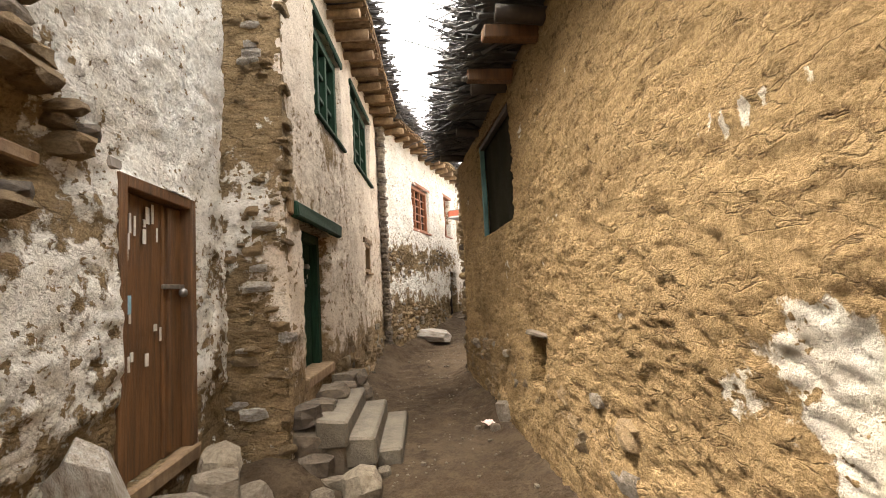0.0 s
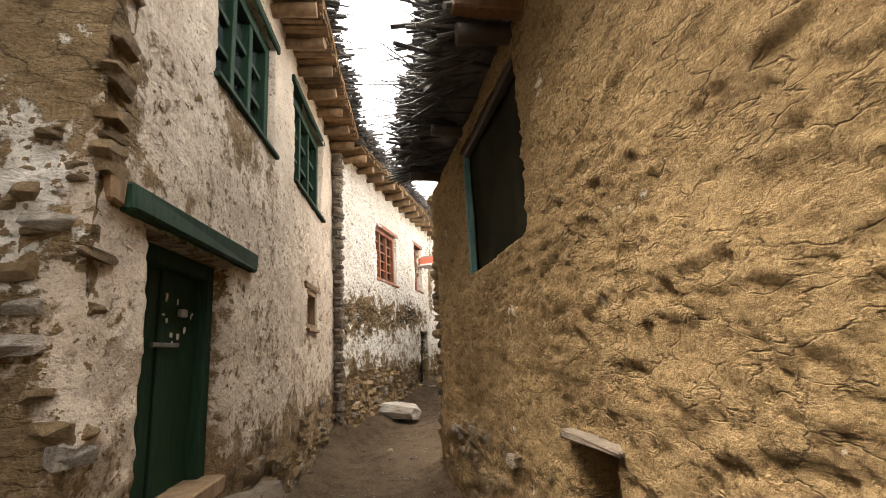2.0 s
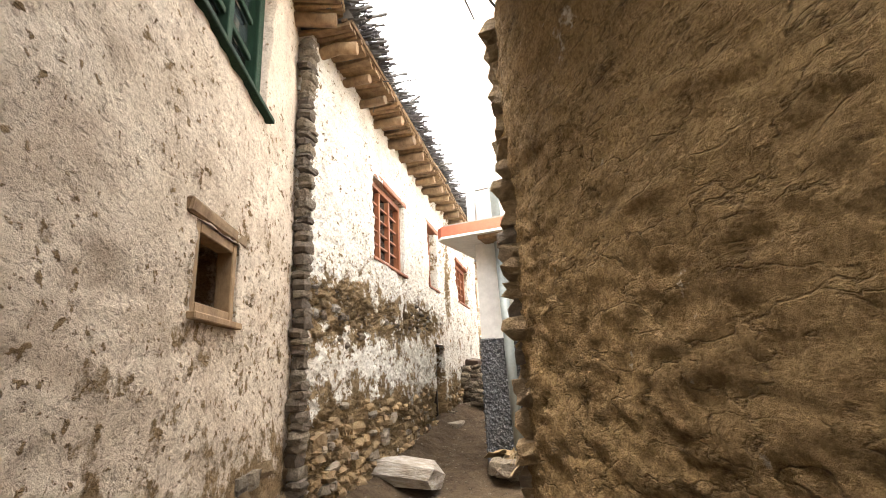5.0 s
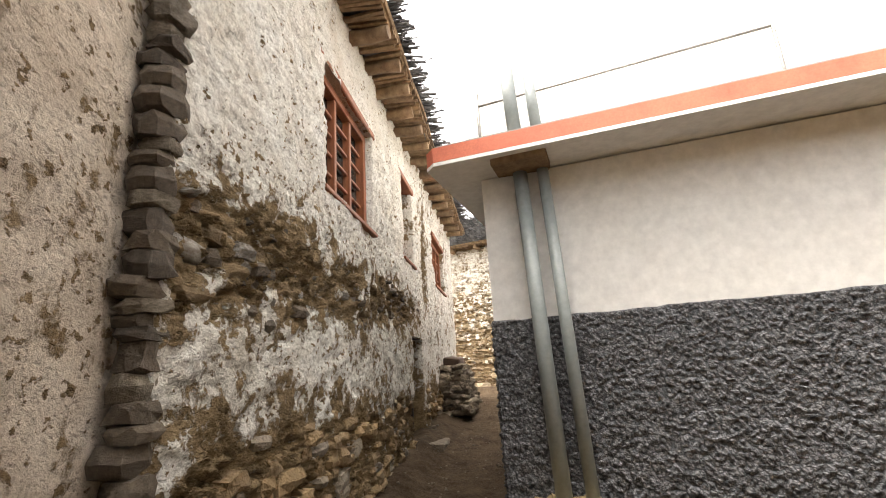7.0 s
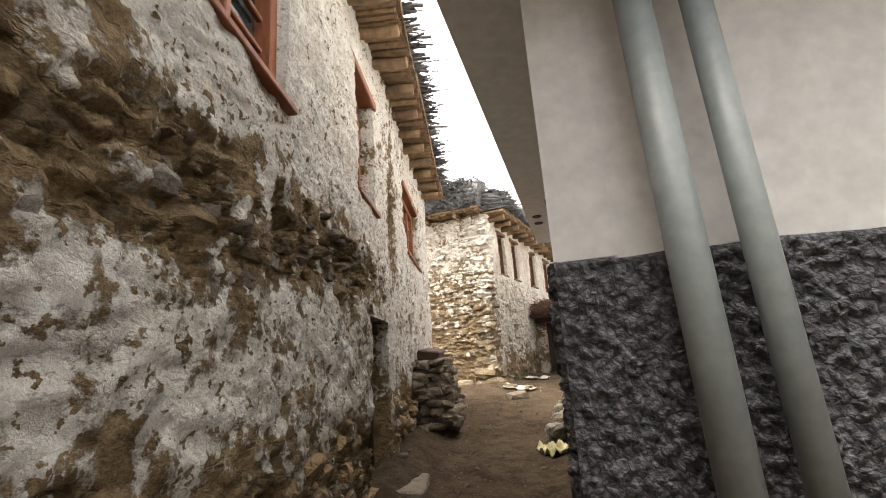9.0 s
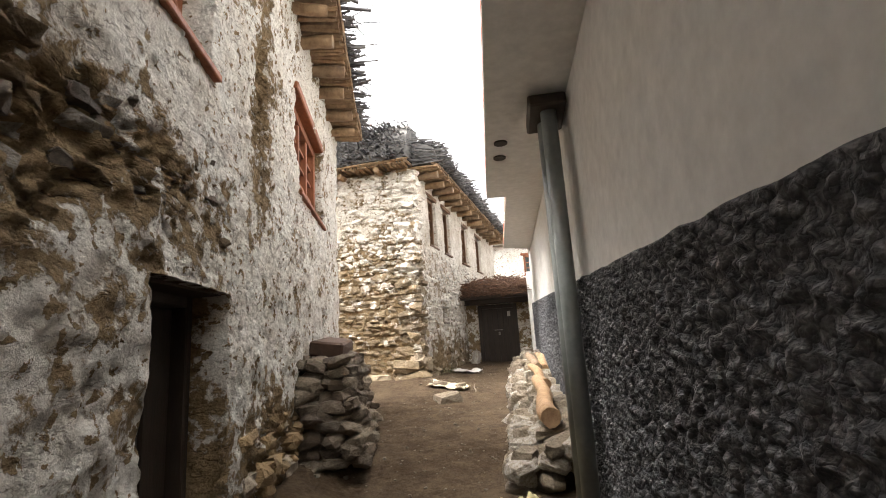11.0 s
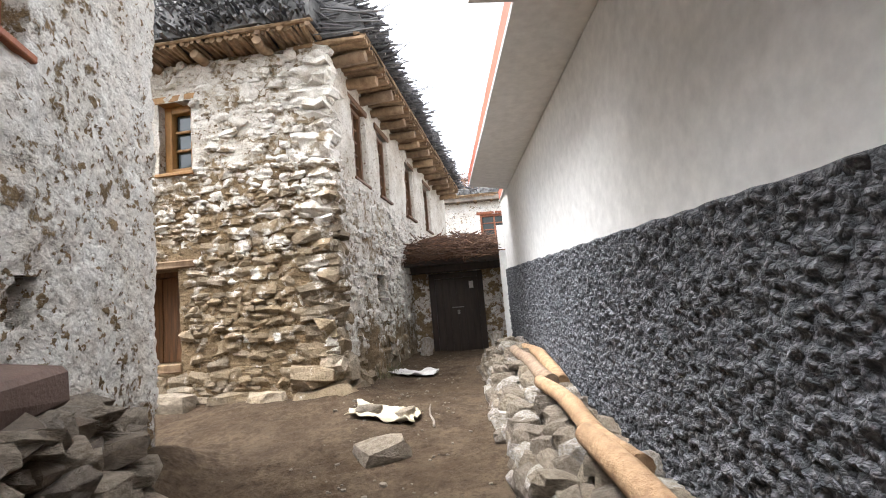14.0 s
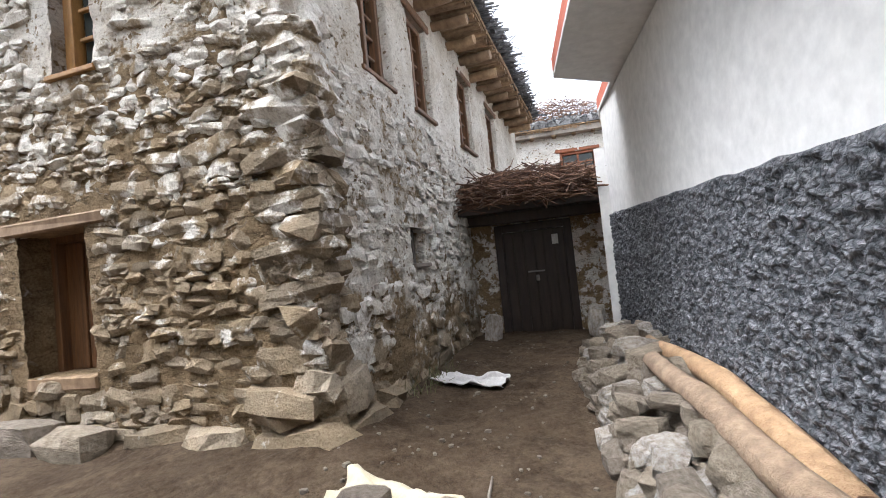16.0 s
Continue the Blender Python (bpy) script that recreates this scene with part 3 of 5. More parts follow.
def slab(name, pts, z0, z1, material, label, category="roof", rise=0.0):
    n = len(pts)
    vs = [(x, y, z0 + rise * max(0, y - 11.5)) for x, y in pts] + [(x, y, z1 + rise * max(0, y - 11.5)) for x, y in pts]
    fs = [list(range(n))[::-1], list(range(n, 2 * n))] + [[i, (i + 1) % n, n + (i + 1) % n, n + i] for i in range(n)]
    ob = flush(name, vs, fs, material)
    return tagged(ob, label, category, kind="structure")


shell("wall_back_1", [(-1.25, -3.0), (-6.5, -3.0), (-6.5, 9.75), (-1.85, 9.75)], -0.3, 5.15, M_MUD, "plain mud back wall")
shell("wall_back_2", [(-6.5, 9.75), (-6.0, 20.9), (1.35, 19.78)], -0.3, 5.0, M_WHITE, "plain whitewashed end wall")
shell("wall_back_3", [(1.3, -4.0), (6.5, -4.0), (6.5, 7.88), (3.9, 7.9)], -0.3, 3.45, M_MUD, "plain mud back wall")
shell("wall_back_5", [(1.3, -4.0), (-1.25, -3.9)], -0.3, 3.6, M_MUD, "plain mud wall closing the lane")
slab("roof_1", [(-1.45, -3.0), (-6.6, -3.0), (-6.6, 9.75), (-1.5, 9.75), (-1.4, 3.75), (-1.8, 3.65)], 5.15, 5.4, M_MUD, "flat earth roof")
slab("roof_2", [(-1.35, 9.78), (-6.6, 9.78), (-6.2, 21.0), (1.35, 19.75)], 5.0, 5.25, M_MUD, "flat earth roof")
slab("roof_3", [(1.3, -4.1), (6.6, -4.1), (6.6, 7.75), (0.8, 7.7), (0.4, 7.6), (0.6, 5.3), (1.1, 1.2)], 3.45, 3.7, M_MUD, "flat earth roof")

# cement house: white above, roughcast below
def smooth_wall(name, line, z0, z1, material, out, label, cell=0.25, bump_h=0.0, ztop=None):
    S = np.linspace(0, line.total, max(2, int(line.total / cell)))
    Z = np.linspace(0, 1, max(2, int((z1 - z0) / cell)))
    sg, zg = np.meshgrid(S, Z, indexing="ij")
    top = np.full(sg.shape, z1) if ztop is None else ztop(sg)
    zz = z0 + (top - z0) * zg
    P, N = line.at(S), line.normal(S)
    d = np.full(sg.shape, out)
    if bump_h:
        d = d + bump_h * (np.clip(fbm(sg * 52, zz * 52, 91, 1) - 0.35, 0, 1) * 1.6) * np.where(zg < 1, 1, 0)
    f = np.stack([P[:, None, 0] + N[:, None, 0] * d, P[:, None, 1] + N[:, None, 1] * d, zz], -1)
    bk = np.stack([P[:, None, 0] - N[:, None, 0] * 0.22 + 0 * d, P[:, None, 1] - N[:, None, 1] * 0.22 + 0 * d, zz], -1)
    ns, nz = sg.shape
    vid = np.arange(ns * nz).reshape(ns, nz)
    q = np.stack([vid[:-1, :-1], vid[1:, :-1], vid[1:, 1:], vid[:-1, 1:]], -1).reshape(-1, 4)
    faces = q.tolist()
    nv = ns * nz
    for idx in (vid[:, 0], vid[:, -1], vid[0], vid[-1]):
        faces += [[int(idx[k]), int(idx[k + 1]), int(idx[k + 1]) + nv, int(idx[k]) + nv] for k in range(len(idx) - 1)]
    ob = flush(name, np.concatenate([f.reshape(-1, 3), bk.reshape(-1, 3)]), faces, material, smooth=bump_h > 0)
    return tagged(ob, label, "wall", kind="structure")


smooth_wall("wall_cement_1", M1, 0.0, 3.20, M_CLEAN, 0.0, "plain off-white painted cement wall")
smooth_wall("wall_cement_2", M2, 0.2, 3.34, M_CLEAN, 0.0, "plain off-white painted cement wall", ztop=lambda s: 3.20 + 0.030 * s)


def dado_top_1(s):
    return 1.88 + 0.02 * (fbm(s * 6, s * 0 + 2, 5, 2) - 0.5)


def dado_top_2(s):
    return 1.88 + 0.042 * s + 0.02 * (fbm(s * 6, s * 0 + 3, 5, 2) - 0.5)


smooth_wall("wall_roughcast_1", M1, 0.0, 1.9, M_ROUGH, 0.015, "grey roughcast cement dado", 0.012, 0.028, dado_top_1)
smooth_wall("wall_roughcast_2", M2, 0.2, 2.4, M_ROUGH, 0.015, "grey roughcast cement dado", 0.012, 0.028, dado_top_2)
shell("wall_back_4", [(9.0, 7.5), (16, 20), (9.0, 24.5), (6.6, 22.0)], 0, 3.15, M_CLEAN, "plain cement back wall")
EAVE = [(8.9, 6.95), (0.06, 11.40), (0.02, 11.52), (3.03, 17.5), (3.25, 17.4), (5.3, 21.25), (5.95, 21.3), (6.5, 22.2), (9, 25), (16.5, 20)]
slab("roof_4", EAVE, 3.235, 3.37, M_CORAL, "cement roof slab with a coral painted edge", rise=0.035)
slab("roof_top", [(x + 0.04, y + 0.02) for x, y in EAVE], 3.374, 3.40, M_CEMENT, "bare grey cement roof top", rise=0.035)
slab("soffit", EAVE, 3.20, 3.232, M_CLEAN, "white painted soffit", "soffit", rise=0.035)

# set-back upper storey
slab("wall_upper", [(0.5, 12.05), (8.9, 7.9), (12, 15), (3.0, 14.6)], 3.40, 8.2, M_CLEAN, "white upper storey on the cement roof", "wall")

# ---- stone house ----
k0 = SF.total - 1.5
SWIN = (k0 - 0.60, k0 - 0.17, 3.67, 4.55)
SDOOR = (k0 - 1.05, k0 - 0.36, 1.45, 2.53)
NW = [(0.84, 1.42, 3.62, 4.68), (1.98, 2.55, 3.62, 4.68), (3.70, 4.40, 3.62, 4.68), (5.5, 6.2, 3.62, 4.68)]
NS = (1.52, 1.86, 2.03, 2.37)


def coat_sf(s, z):
    return 0.12 + 0.5 * (fbm(s * 2, z * 2, 81) - 0.5) + 0.36 * step01(z, 2.9, 4.2) + 0.4 * blob(s, z, k0 - 0.3, 4.2, 0.8, 0.7)


def coat_sr(s, z):
    return 0.3 + 0.4 * step01(z, 1.3, 2.2) + 0.6 * (fbm(s * 2, z * 2, 85) - 0.5) + 0.3 * step01(z, 3.2, 3.8)


rough_wall("wall_north_1", SF, -0.2, 5.0, [(*o, 0.4) for o in (SWIN, SDOOR)], M_MORTAR, relief_base(80, 0.03), coat_sf, label="rubble stone wall with worn whitewash", cell=0.04)
rough_wall("wall_north_2", SR, -0.2, 5.0, [(*o, 0.4) for o in NW + [NS]], M_MORTAR, relief_base(84, 0.03), coat_sr, label="rubble stone wall with worn whitewash", cell=0.04)
GD2 = (0.42, 1.42, 0.98, 2.45)
rough_wall("wall_gate", GATE, 0.2, 2.55, [(*GD2, 0.4)], M_WHITE, relief_base(88, 0.03), lambda s, z: 0.5 + 0.6 * (fbm(s * 2, z * 2, 89) - 0.5), label="rough whitewashed gate wall", cell=0.04)
shell("wall_back_6", [(-3.0, 25.0), (-3.0, 31.0), (4.0, 31.0), (8.2, 27.5)], 0, 5.0, M_MUD, "plain mud back wall")
slab("roof_5", [(3.0, 20.85), (5.2, 23.7), (8.2, 27.5), (4, 31), (-3, 31), (-3, 25.1)], 5.0, 5.2, M_MUD, "flat earth roof")

# ---- far house at the lane's end ----
FAR = Line([(5.0, 31.5), (14.5, 26.0)])
fs = 6.0
FW = (fs, fs + 0.95, 3.95, 4.75)
rough_wall("wall_far", FAR, 0.3, 5.2, [(*FW, 0.4)], M_WHITE, relief_base(95), lambda s, z: 0.85 + 0.5 * (fbm(s * 2, z * 2, 96) - 0.5), label="whitewashed far house wall", cell=0.07)
shell("wall_back_7", [(5.0, 31.5), (7.0, 36.0), (17.0, 31.0), (14.5, 26.0)], 0, 5.2, M_WHITE, "plain whitewashed back wall")
slab("roof_6", [(4.8, 31.4), (7.0, 36.2), (17.2, 31.0), (14.4, 25.6)], 5.2, 5.35, M_GREYWOOD, "flat roof of timber and earth")


# ---- stones ----
def stone_mesh(name, seed, material, sharp=0.16):
    rng = random.Random(seed)
    bm = bmesh.new()
    bmesh.ops.create_cube(bm, size=1)
    bmesh.ops.subdivide_edges(bm, edges=bm.edges[:], cuts=1, use_grid_fill=True)
    for v in bm.verts:
        r = v.co.length
        k = 0.5 / r
        v.co = v.co * (0.45 + 0.55 * k * 1.25) + Vector([rng.uniform(-sharp, sharp) * 0.6 for _ in range(3)])
    bmesh.ops.triangulate(bm, faces=bm.faces[:])
    me = bpy.data.meshes.new(name)
    bm.to_mesh(me)
    bm.free()
    me.materials.append(material)
    return me


def stone_set(name, seed, material, n=8, sharp=0.16):
    return [stone_mesh(name, seed + i, material, sharp) for i in range(n)]


ST_GREY, ST_LIMED, ST_DARK = stone_set("grey_stone", 100, M_STONE), stone_set("limed_stone", 200, M_LIMED), stone_set("slate_stone", 300, M_DARKSTONE)
RAW = {}


def raw(me):
    if me.name not in RAW:
        RAW[me.name] = (np.array([v.co for v in me.vertices]), [list(p.vertices) for p in me.polygons])
    return RAW[me.name]


def joined(name, items, material, label, category, parent=None):
    """One mesh of many small pieces: items are (mesh, matrix)."""
    vs, fs, c = [], [], 0
    for me, m in items:
        v, f = raw(me)
        a = np.array(m)
        vs.append(v @ a[:3, :3].T + a[:3, 3])
        fs += [[i + c for i in q] for q in f]
        c += len(v)
    ob = flush(name, np.concatenate(vs), fs, material, parent)
    return tagged(ob, label, category, kind="stuff")


def stone_at(name, me, m, label="", category="", parent=None, group=""):
    ob = new(name, me)
    if parent:
        ob.parent = parent
    ob.matrix_basis = m
    return tagged(ob, label, category, group)


def loose_stone(x, y, size, seed, meshes, label, name="stone", turn=None, sink=0.3, z=None, tilt=10):
    rng = random.Random(seed)
    me = meshes[seed % len(meshes)]
    zz = (gz(x, y) if z is None else z) + size[2] * (0.5 - sink)
    m = pose(x, y, zz, rng.uniform(-tilt, tilt), rng.uniform(-tilt, tilt), rng.uniform(0, 360) if turn is None else turn) @ Matrix.Diagonal((*size, 1))
    return stone_at(name, me, m, label, "stone")


# ---- timber and brush ----
def sticks(name, items, material, label, category="brushwood", sides=5):
    """Many sticks in one mesh: items are (start, end, radius at start, radius at end)."""
    A = np.array([i[0] for i in items], float)
    B = np.array([i[1] for i in items], float)
    R = np.array([i[2:4] for i in items], float)
    D = B - A
    D /= np.linalg.norm(D, axis=1, keepdims=True)
    U = np.cross(D, np.where(abs(D[:, 2:3]) > 0.9, [[1.0, 0, 0]], [[0, 0, 1.0]]))
    U /= np.linalg.norm(U, axis=1, keepdims=True)
    V = np.cross(D, U)
    n, verts = len(items), []
    for base, r in ((A, R[:, 0]), ((A + B) / 2 + np.random.normal(0, 0.012, (n, 3)), R.mean(1)), (B, R[:, 1])):
        for k in range(sides):
            w = 2 * math.pi * k / sides
            verts.append(base + (U * math.cos(w) + V * math.sin(w)) * r[:, None])
    vs = np.stack(verts, 1).reshape(-1, 3)
    pat = []
    for ring in (0, 1):
        for k in range(sides):
            q = (k + 1) % sides
            pat.append([ring * sides + k, ring * sides + q, (ring + 1) * sides + q, (ring + 1) * sides + k])
    fs = [[i * 3 * sides + j for j in p] for i in range(n) for p in pat]
    caps = [list(range(sides))[::-1], list(range(2 * sides, 3 * sides))]
    fs += [[i * 3 * sides + j for j in p] for i in range(n) for p in caps]
    ob = flush(name, vs, fs, material)
    return tagged(ob, label, category, kind="stuff")


def log(name, pts, radii, material, label="", category="log", parent=None, sides=10):
    """A round timber along points, with knots and uneven thickness."""
    pts = [Vector(p) for p in pts]
    vs, fs = [], []
    rng = random.Random(len(pts) * 7 + int(abs(pts[0].x) * 100))
    for i, p in enumerate(pts):
        d = (pts[min(i + 1, len(pts) - 1)] - pts[max(i - 1, 0)]).normalized()
        u = d.cross(Vector((0, 0, 1)) if abs(d.z) < 0.9 else Vector((1, 0, 0))).normalized()
        v = d.cross(u)
        for k in range(sides):
            w = 2 * math.pi * k / sides
            vs.append(p + (u * math.cos(w) + v * math.sin(w)) * radii[i] * rng.uniform(0.92, 1.08))
    for i in range(len(pts) - 1):
        for k in range(sides):
            q = (k + 1) % sides
            fs.append([i * sides + k, i * sides + q, (i + 1) * sides + q, (i + 1) * sides + k])
    fs += [list(range(sides))[::-1], list(range((len(pts) - 1) * sides, len(pts) * sides))]
    ob = flush(name, vs, fs, material, parent)
    for p in ob.data.polygons:
        p.use_smooth = len(p.vertices) == 4
    return tagged(ob, label, category if not parent else "")


def wavy(a, b, n=10, amp=0.03, seed=0):
    rng = random.Random(seed)
    a, b = Vector(a), Vector(b)
    return [a.lerp(b, i / (n - 1)) + Vector([rng.uniform(-amp, amp) for _ in range(3)]) for i in range(n)]


def eave(line, s0, s1, z, over, seed, layers, depth=1.3, gap=0.55, beam=0.07, density=170, label="", plank=True, rmax=0.022, wild=0.22):
    """A flat roof's edge: beam ends, laid planks and a bank of brushwood that overhangs by 'over'."""
    rng = random.Random(seed)
    first, s = None, s0 + 0.2
    while s < s1 - 0.1:
        m = line.place(s, z + 0.02, 0)
        out = over * rng.uniform(0.62, 0.8)
        pts = [m @ Vector((rng.uniform(-.02, .02), y, rng.uniform(-.01, .01))) for y in (-out, -out * 0.5, 0.0, 0.3)]
        log("roof_beam", pts, [beam * rng.uniform(0.8, 1.1)] * 4, M_TIMBER if plank else M_DARKWOOD, "round weathered timber beam end under the eave", "beam", sides=8)
        s += gap * rng.uniform(0.85, 1.15)
    items = []
    if plank:
        s = s0
        while s < s1:
            m = line.place(s, z + 0.06 + beam, 0)
            out = over * rng.uniform(0.74, 0.86)
            a, b = m @ Vector((0, -out, 0)), m @ Vector((rng.uniform(-.04, .04), 0.35, rng.uniform(-.01, .02)))
            items.append((a, b, rng.uniform(0.02, 0.045), rng.uniform(0.02, 0.045)))
            s += rng.uniform(0.05, 0.09)
        # laths along the edge
        for k in range(4):
            q = s0
            while q < s1:
                L = rng.uniform(0.8, 1.8)
                a = line.place(min(q, s1), z + 0.1 + beam + 0.035 * (k // 2), over * (0.84 - 0.06 * k)).translation
                b = line.place(min(q + L, s1), z + 0.1 + beam + 0.035 * (k // 2), over * (0.84 - 0.06 * k)).translation
                if (b - a).length > 0.1:
                    items.append((a, b, rng.uniform(0.015, 0.03), rng.uniform(0.012, 0.026)))
                q += L * 0.95
        sticks("roof_laths", items, M_TIMBER, "split timber laths laid over the eave beams", "roof laths")
    items = []
    n = int(density * (s1 - s0))
    for i in range(n):
        s = rng.uniform(s0, s1)
        h = rng.random() ** 1.2
        m = line.place(s, z + 0.14 + beam + h * layers, 0)
        out = over * (1.02 - 0.45 * h) + rng.gauss(0, 0.08) + 0.12 * math.sin(s * 3.1) * h
        L = rng.uniform(0.4, 0.95)
        sk = rng.gauss(0, wild)
        a = m @ Vector((0, -out, rng.gauss(0, 0.03 + 0.07 * (wild > 0.3))))
        b = m @ Vector((sk * L, -out + L, rng.gauss(0.02, 0.06)))
        r = rng.uniform(0.006, rmax)
        items.append((a, b, r, r * rng.uniform(0.6, 1.1)))
    for i in range(int(n * 0.18)):
        s = rng.uniform(s0, s1)
        h = rng.random()
        a = line.place(s, z + 0.2 + layers * (0.3 + 0.75 * h), over * (0.8 - 0.5 * h)).translation
        w = rng.uniform(0, 6.28)
        L = rng.uniform(0.2, 0.6)
        b = a + Vector((math.cos(w) * L, math.sin(w) * L, rng.gauss(0.0, 0.14)))
        items.append((a, b, 0.009, 0.005))
    # filling of earth and old brush under the sticks
    vs, fs2 = [], []
    ss = np.linspace(s0, s1, max(3, int((s1 - s0) / 0.15)))
    prof = [(0.3, 0.14), (over * -0.82, 0.14), (over * -0.7, 0.14 + layers * 0.55), (over * -0.3, 0.14 + layers * 0.9), (0.4, 0.14 + layers)]
    for i, s in enumerate(ss):
        m = line.place(float(s), z + beam, 0)
        for y, h in prof:
            vs.append(m @ Vector((0, y + rng.uniform(-.04, .04), h + rng.uniform(-.03, .03) if h > 0.2 else h)))
    k = len(prof)
    for i in range(len(ss) - 1):
        for j in range(k):
            q = (j + 1) % k
            fs2.append([i * k + j, i * k + q, (i + 1) * k + q, (i + 1) * k + j])
    fs2 += [list(range(k)), list(range((len(ss) - 1) * k, len(ss) * k))]
    tagged(flush("roof_earth", vs, fs2, M_BRUSH), "dark packed twigs and earth on the eave", "roof", kind="structure")
    return sticks("brushwood_roof", items, M_BRUSH, label)


eave(W2, 0.0, 6.0, 5.0, 0.56, 1, 0.45, label="grey brushwood stacked along the eave of the green-windowed house")
eave(W3, 0.0, W3.total, 4.86, 0.5, 2, 0.42, label="grey brushwood stacked along the whitewashed house's eave")
eave(MR, 3.2, s_of(MR, 7.5), 3.42, 0.46, 3, 0.75, gap=1.3, beam=0.065, density=430, label="dark shaggy brushwood overhanging the mud house", plank=False, wild=0.33)
eave(SF, 1.5, SF.total + 0.0, 4.95, 0.38, 4, 0.8, density=380, gap=0.7, beam=0.055, label="tangled brushwood heaped on the stone house's roof")
eave(SR, 0.0, SR.total - 0.6, 4.85, 0.62, 5, 0.5, density=330, label="grey brushwood stacked along the stone house's eave")
eave(FAR, 1.0, FAR.total, 5.2, 0.4, 6, 0.3, density=60, label="brushwood along the far house's roof edge")


def brush_heap(name, m, rx, ry, rz, n, material, label, seed, flat=0.25):
    rng = random.Random(seed)
    items = []
    for i in range(n):
        w, r, h = rng.uniform(0, 6.283), math.sqrt(rng.random()), rng.random()
        c = m @ Vector((rx * r * math.cos(w), ry * r * math.sin(w), rz * h * math.sqrt(max(0, 1 - r * r * 0.8))))
        t, L = rng.uniform(0, 6.283), rng.uniform(0.25, 0.6)
        d = Vector((math.cos(t), math.sin(t) * 0.6, rng.gauss(0, flat))) * L * 0.5
        d = m.to_3x3() @ d
        items.append((c - d, c + d, rng.uniform(0.004, 0.011), rng.uniform(0.003, 0.008)))
    return sticks(name, items, material, label)


# ---- windows and doors ----
def T(x, y, z):
    return Matrix.Translation((x, y, z))


def flip(line, o):
    """Centre of an opening at its bottom."""
    return (o[0] + o[1]) / 2, o[1] - o[0], o[3] - o[2]


def lattice_window(name, line, o, wood, label, cols, bars, depth=0.10, bar=0.03, fw=0.07, lintel=True, group="", glass=True, head=None):
    s, w, h = flip(line, o)
    e = empty(name, line.place(s, o[2], 0), label, "window", group)
    for x in (-w / 2 + fw / 2, w / 2 - fw / 2):
        boxed("jamb", T(x, depth, h / 2), (fw, 0.10, h), wood, e)
    for z in (fw / 2, h - fw / 2):
        boxed("rail", T(0, depth, z), (w - 2 * fw - 0.004, 0.10, fw), wood, e)
    iw = w - 2 * fw
    for i in range(1, cols):
        boxed("mullion", T(-iw / 2 + iw * i / cols, depth, h / 2), (bar * 1.6, 0.08, h - 2 * fw - 0.004), wood, e)
    for c in range(cols):
        cx = -iw / 2 + iw * (c + 0.5) / cols
        for j in range(1, bars):
            boxed("glazing_bar", T(cx, depth, fw + (h - 2 * fw) * j / bars), (iw / cols - bar * 1.6 - 0.004, 0.035, bar), wood, e)
        if glass:
            boxed("pane", T(cx, depth + 0.035, h / 2), (iw / cols - 0.05, 0.006, h - 2 * fw - 0.004), M_GLASS, e, "dusty dark glass", 0)
    if lintel:
        boxed("lintel", T(0, 0.085, h + 0.045), (w + 0.2, 0.20, 0.09), head or wood, e, "weathered timber lintel", 0.012, 0.008)
    boxed("window_sill", T(0, 0.04, -0.02), (w + 0.06, 0.16, 0.04), wood, e)
    return e


lattice_window("green_window", W2, GW1, M_GREEN, "dark green painted wooden window with small panes", 3, 3, group="green windows", bar=0.05, fw=0.11, depth=0.13)
lattice_window("green_window", W2, GW2, M_GREEN, "dark green painted wooden window under the eave", 3, 3, group="green windows", bar=0.05, fw=0.11, depth=0.13)
lattice_window("small_window", W2, SMW, M_TIMBER, "small unglazed window with a bare timber frame", 1, 1, glass=False, depth=0.06, fw=0.06)
lattice_window("lattice_window", W3, RW1, M_RED, "red-brown wooden lattice window in a whitewashed wall", 3, 5, depth=0.12, group="red-brown windows", fw=0.08)
lattice_window("narrow_window", W3, RW2, M_RED, "narrow red-brown window in a whitewashed wall", 1, 3, depth=0.2, group="red-brown windows")
lattice_window("lattice_window", W3, RW3, M_RED, "red-brown wooden window with small panes over the stone pile", 3, 4, depth=0.14, group="red-brown windows", fw=0.09)
for o in NW:
    lattice_window("barred_window", SR, o, M_BROWN, "brown wooden window with small panes in white surround", 2, 5, depth=0.12, group="stone house windows", fw=0.06)
lattice_window("small_window", SR, NS, M_GREYWOOD, "small dark window hole with a stone frame", 1, 1, glass=False, depth=0.16, fw=0.05, lintel=False)
lattice_window("yellow_window", SF, SWIN, simple("ochre_wood", [(0.3, (0.20, 0.10, 0.025)), (0.7, (0.38, 0.20, 0.06))], 4, 0.6, 0.003, (4, 4, 1)), "ochre wooden window with dusty panes and a wide lintel", 1, 3, depth=0.16, fw=0.09)
lattice_window("lattice_window", FAR, FW, M_RED, "red-brown window of the far house", 2, 3, group="red-brown windows")


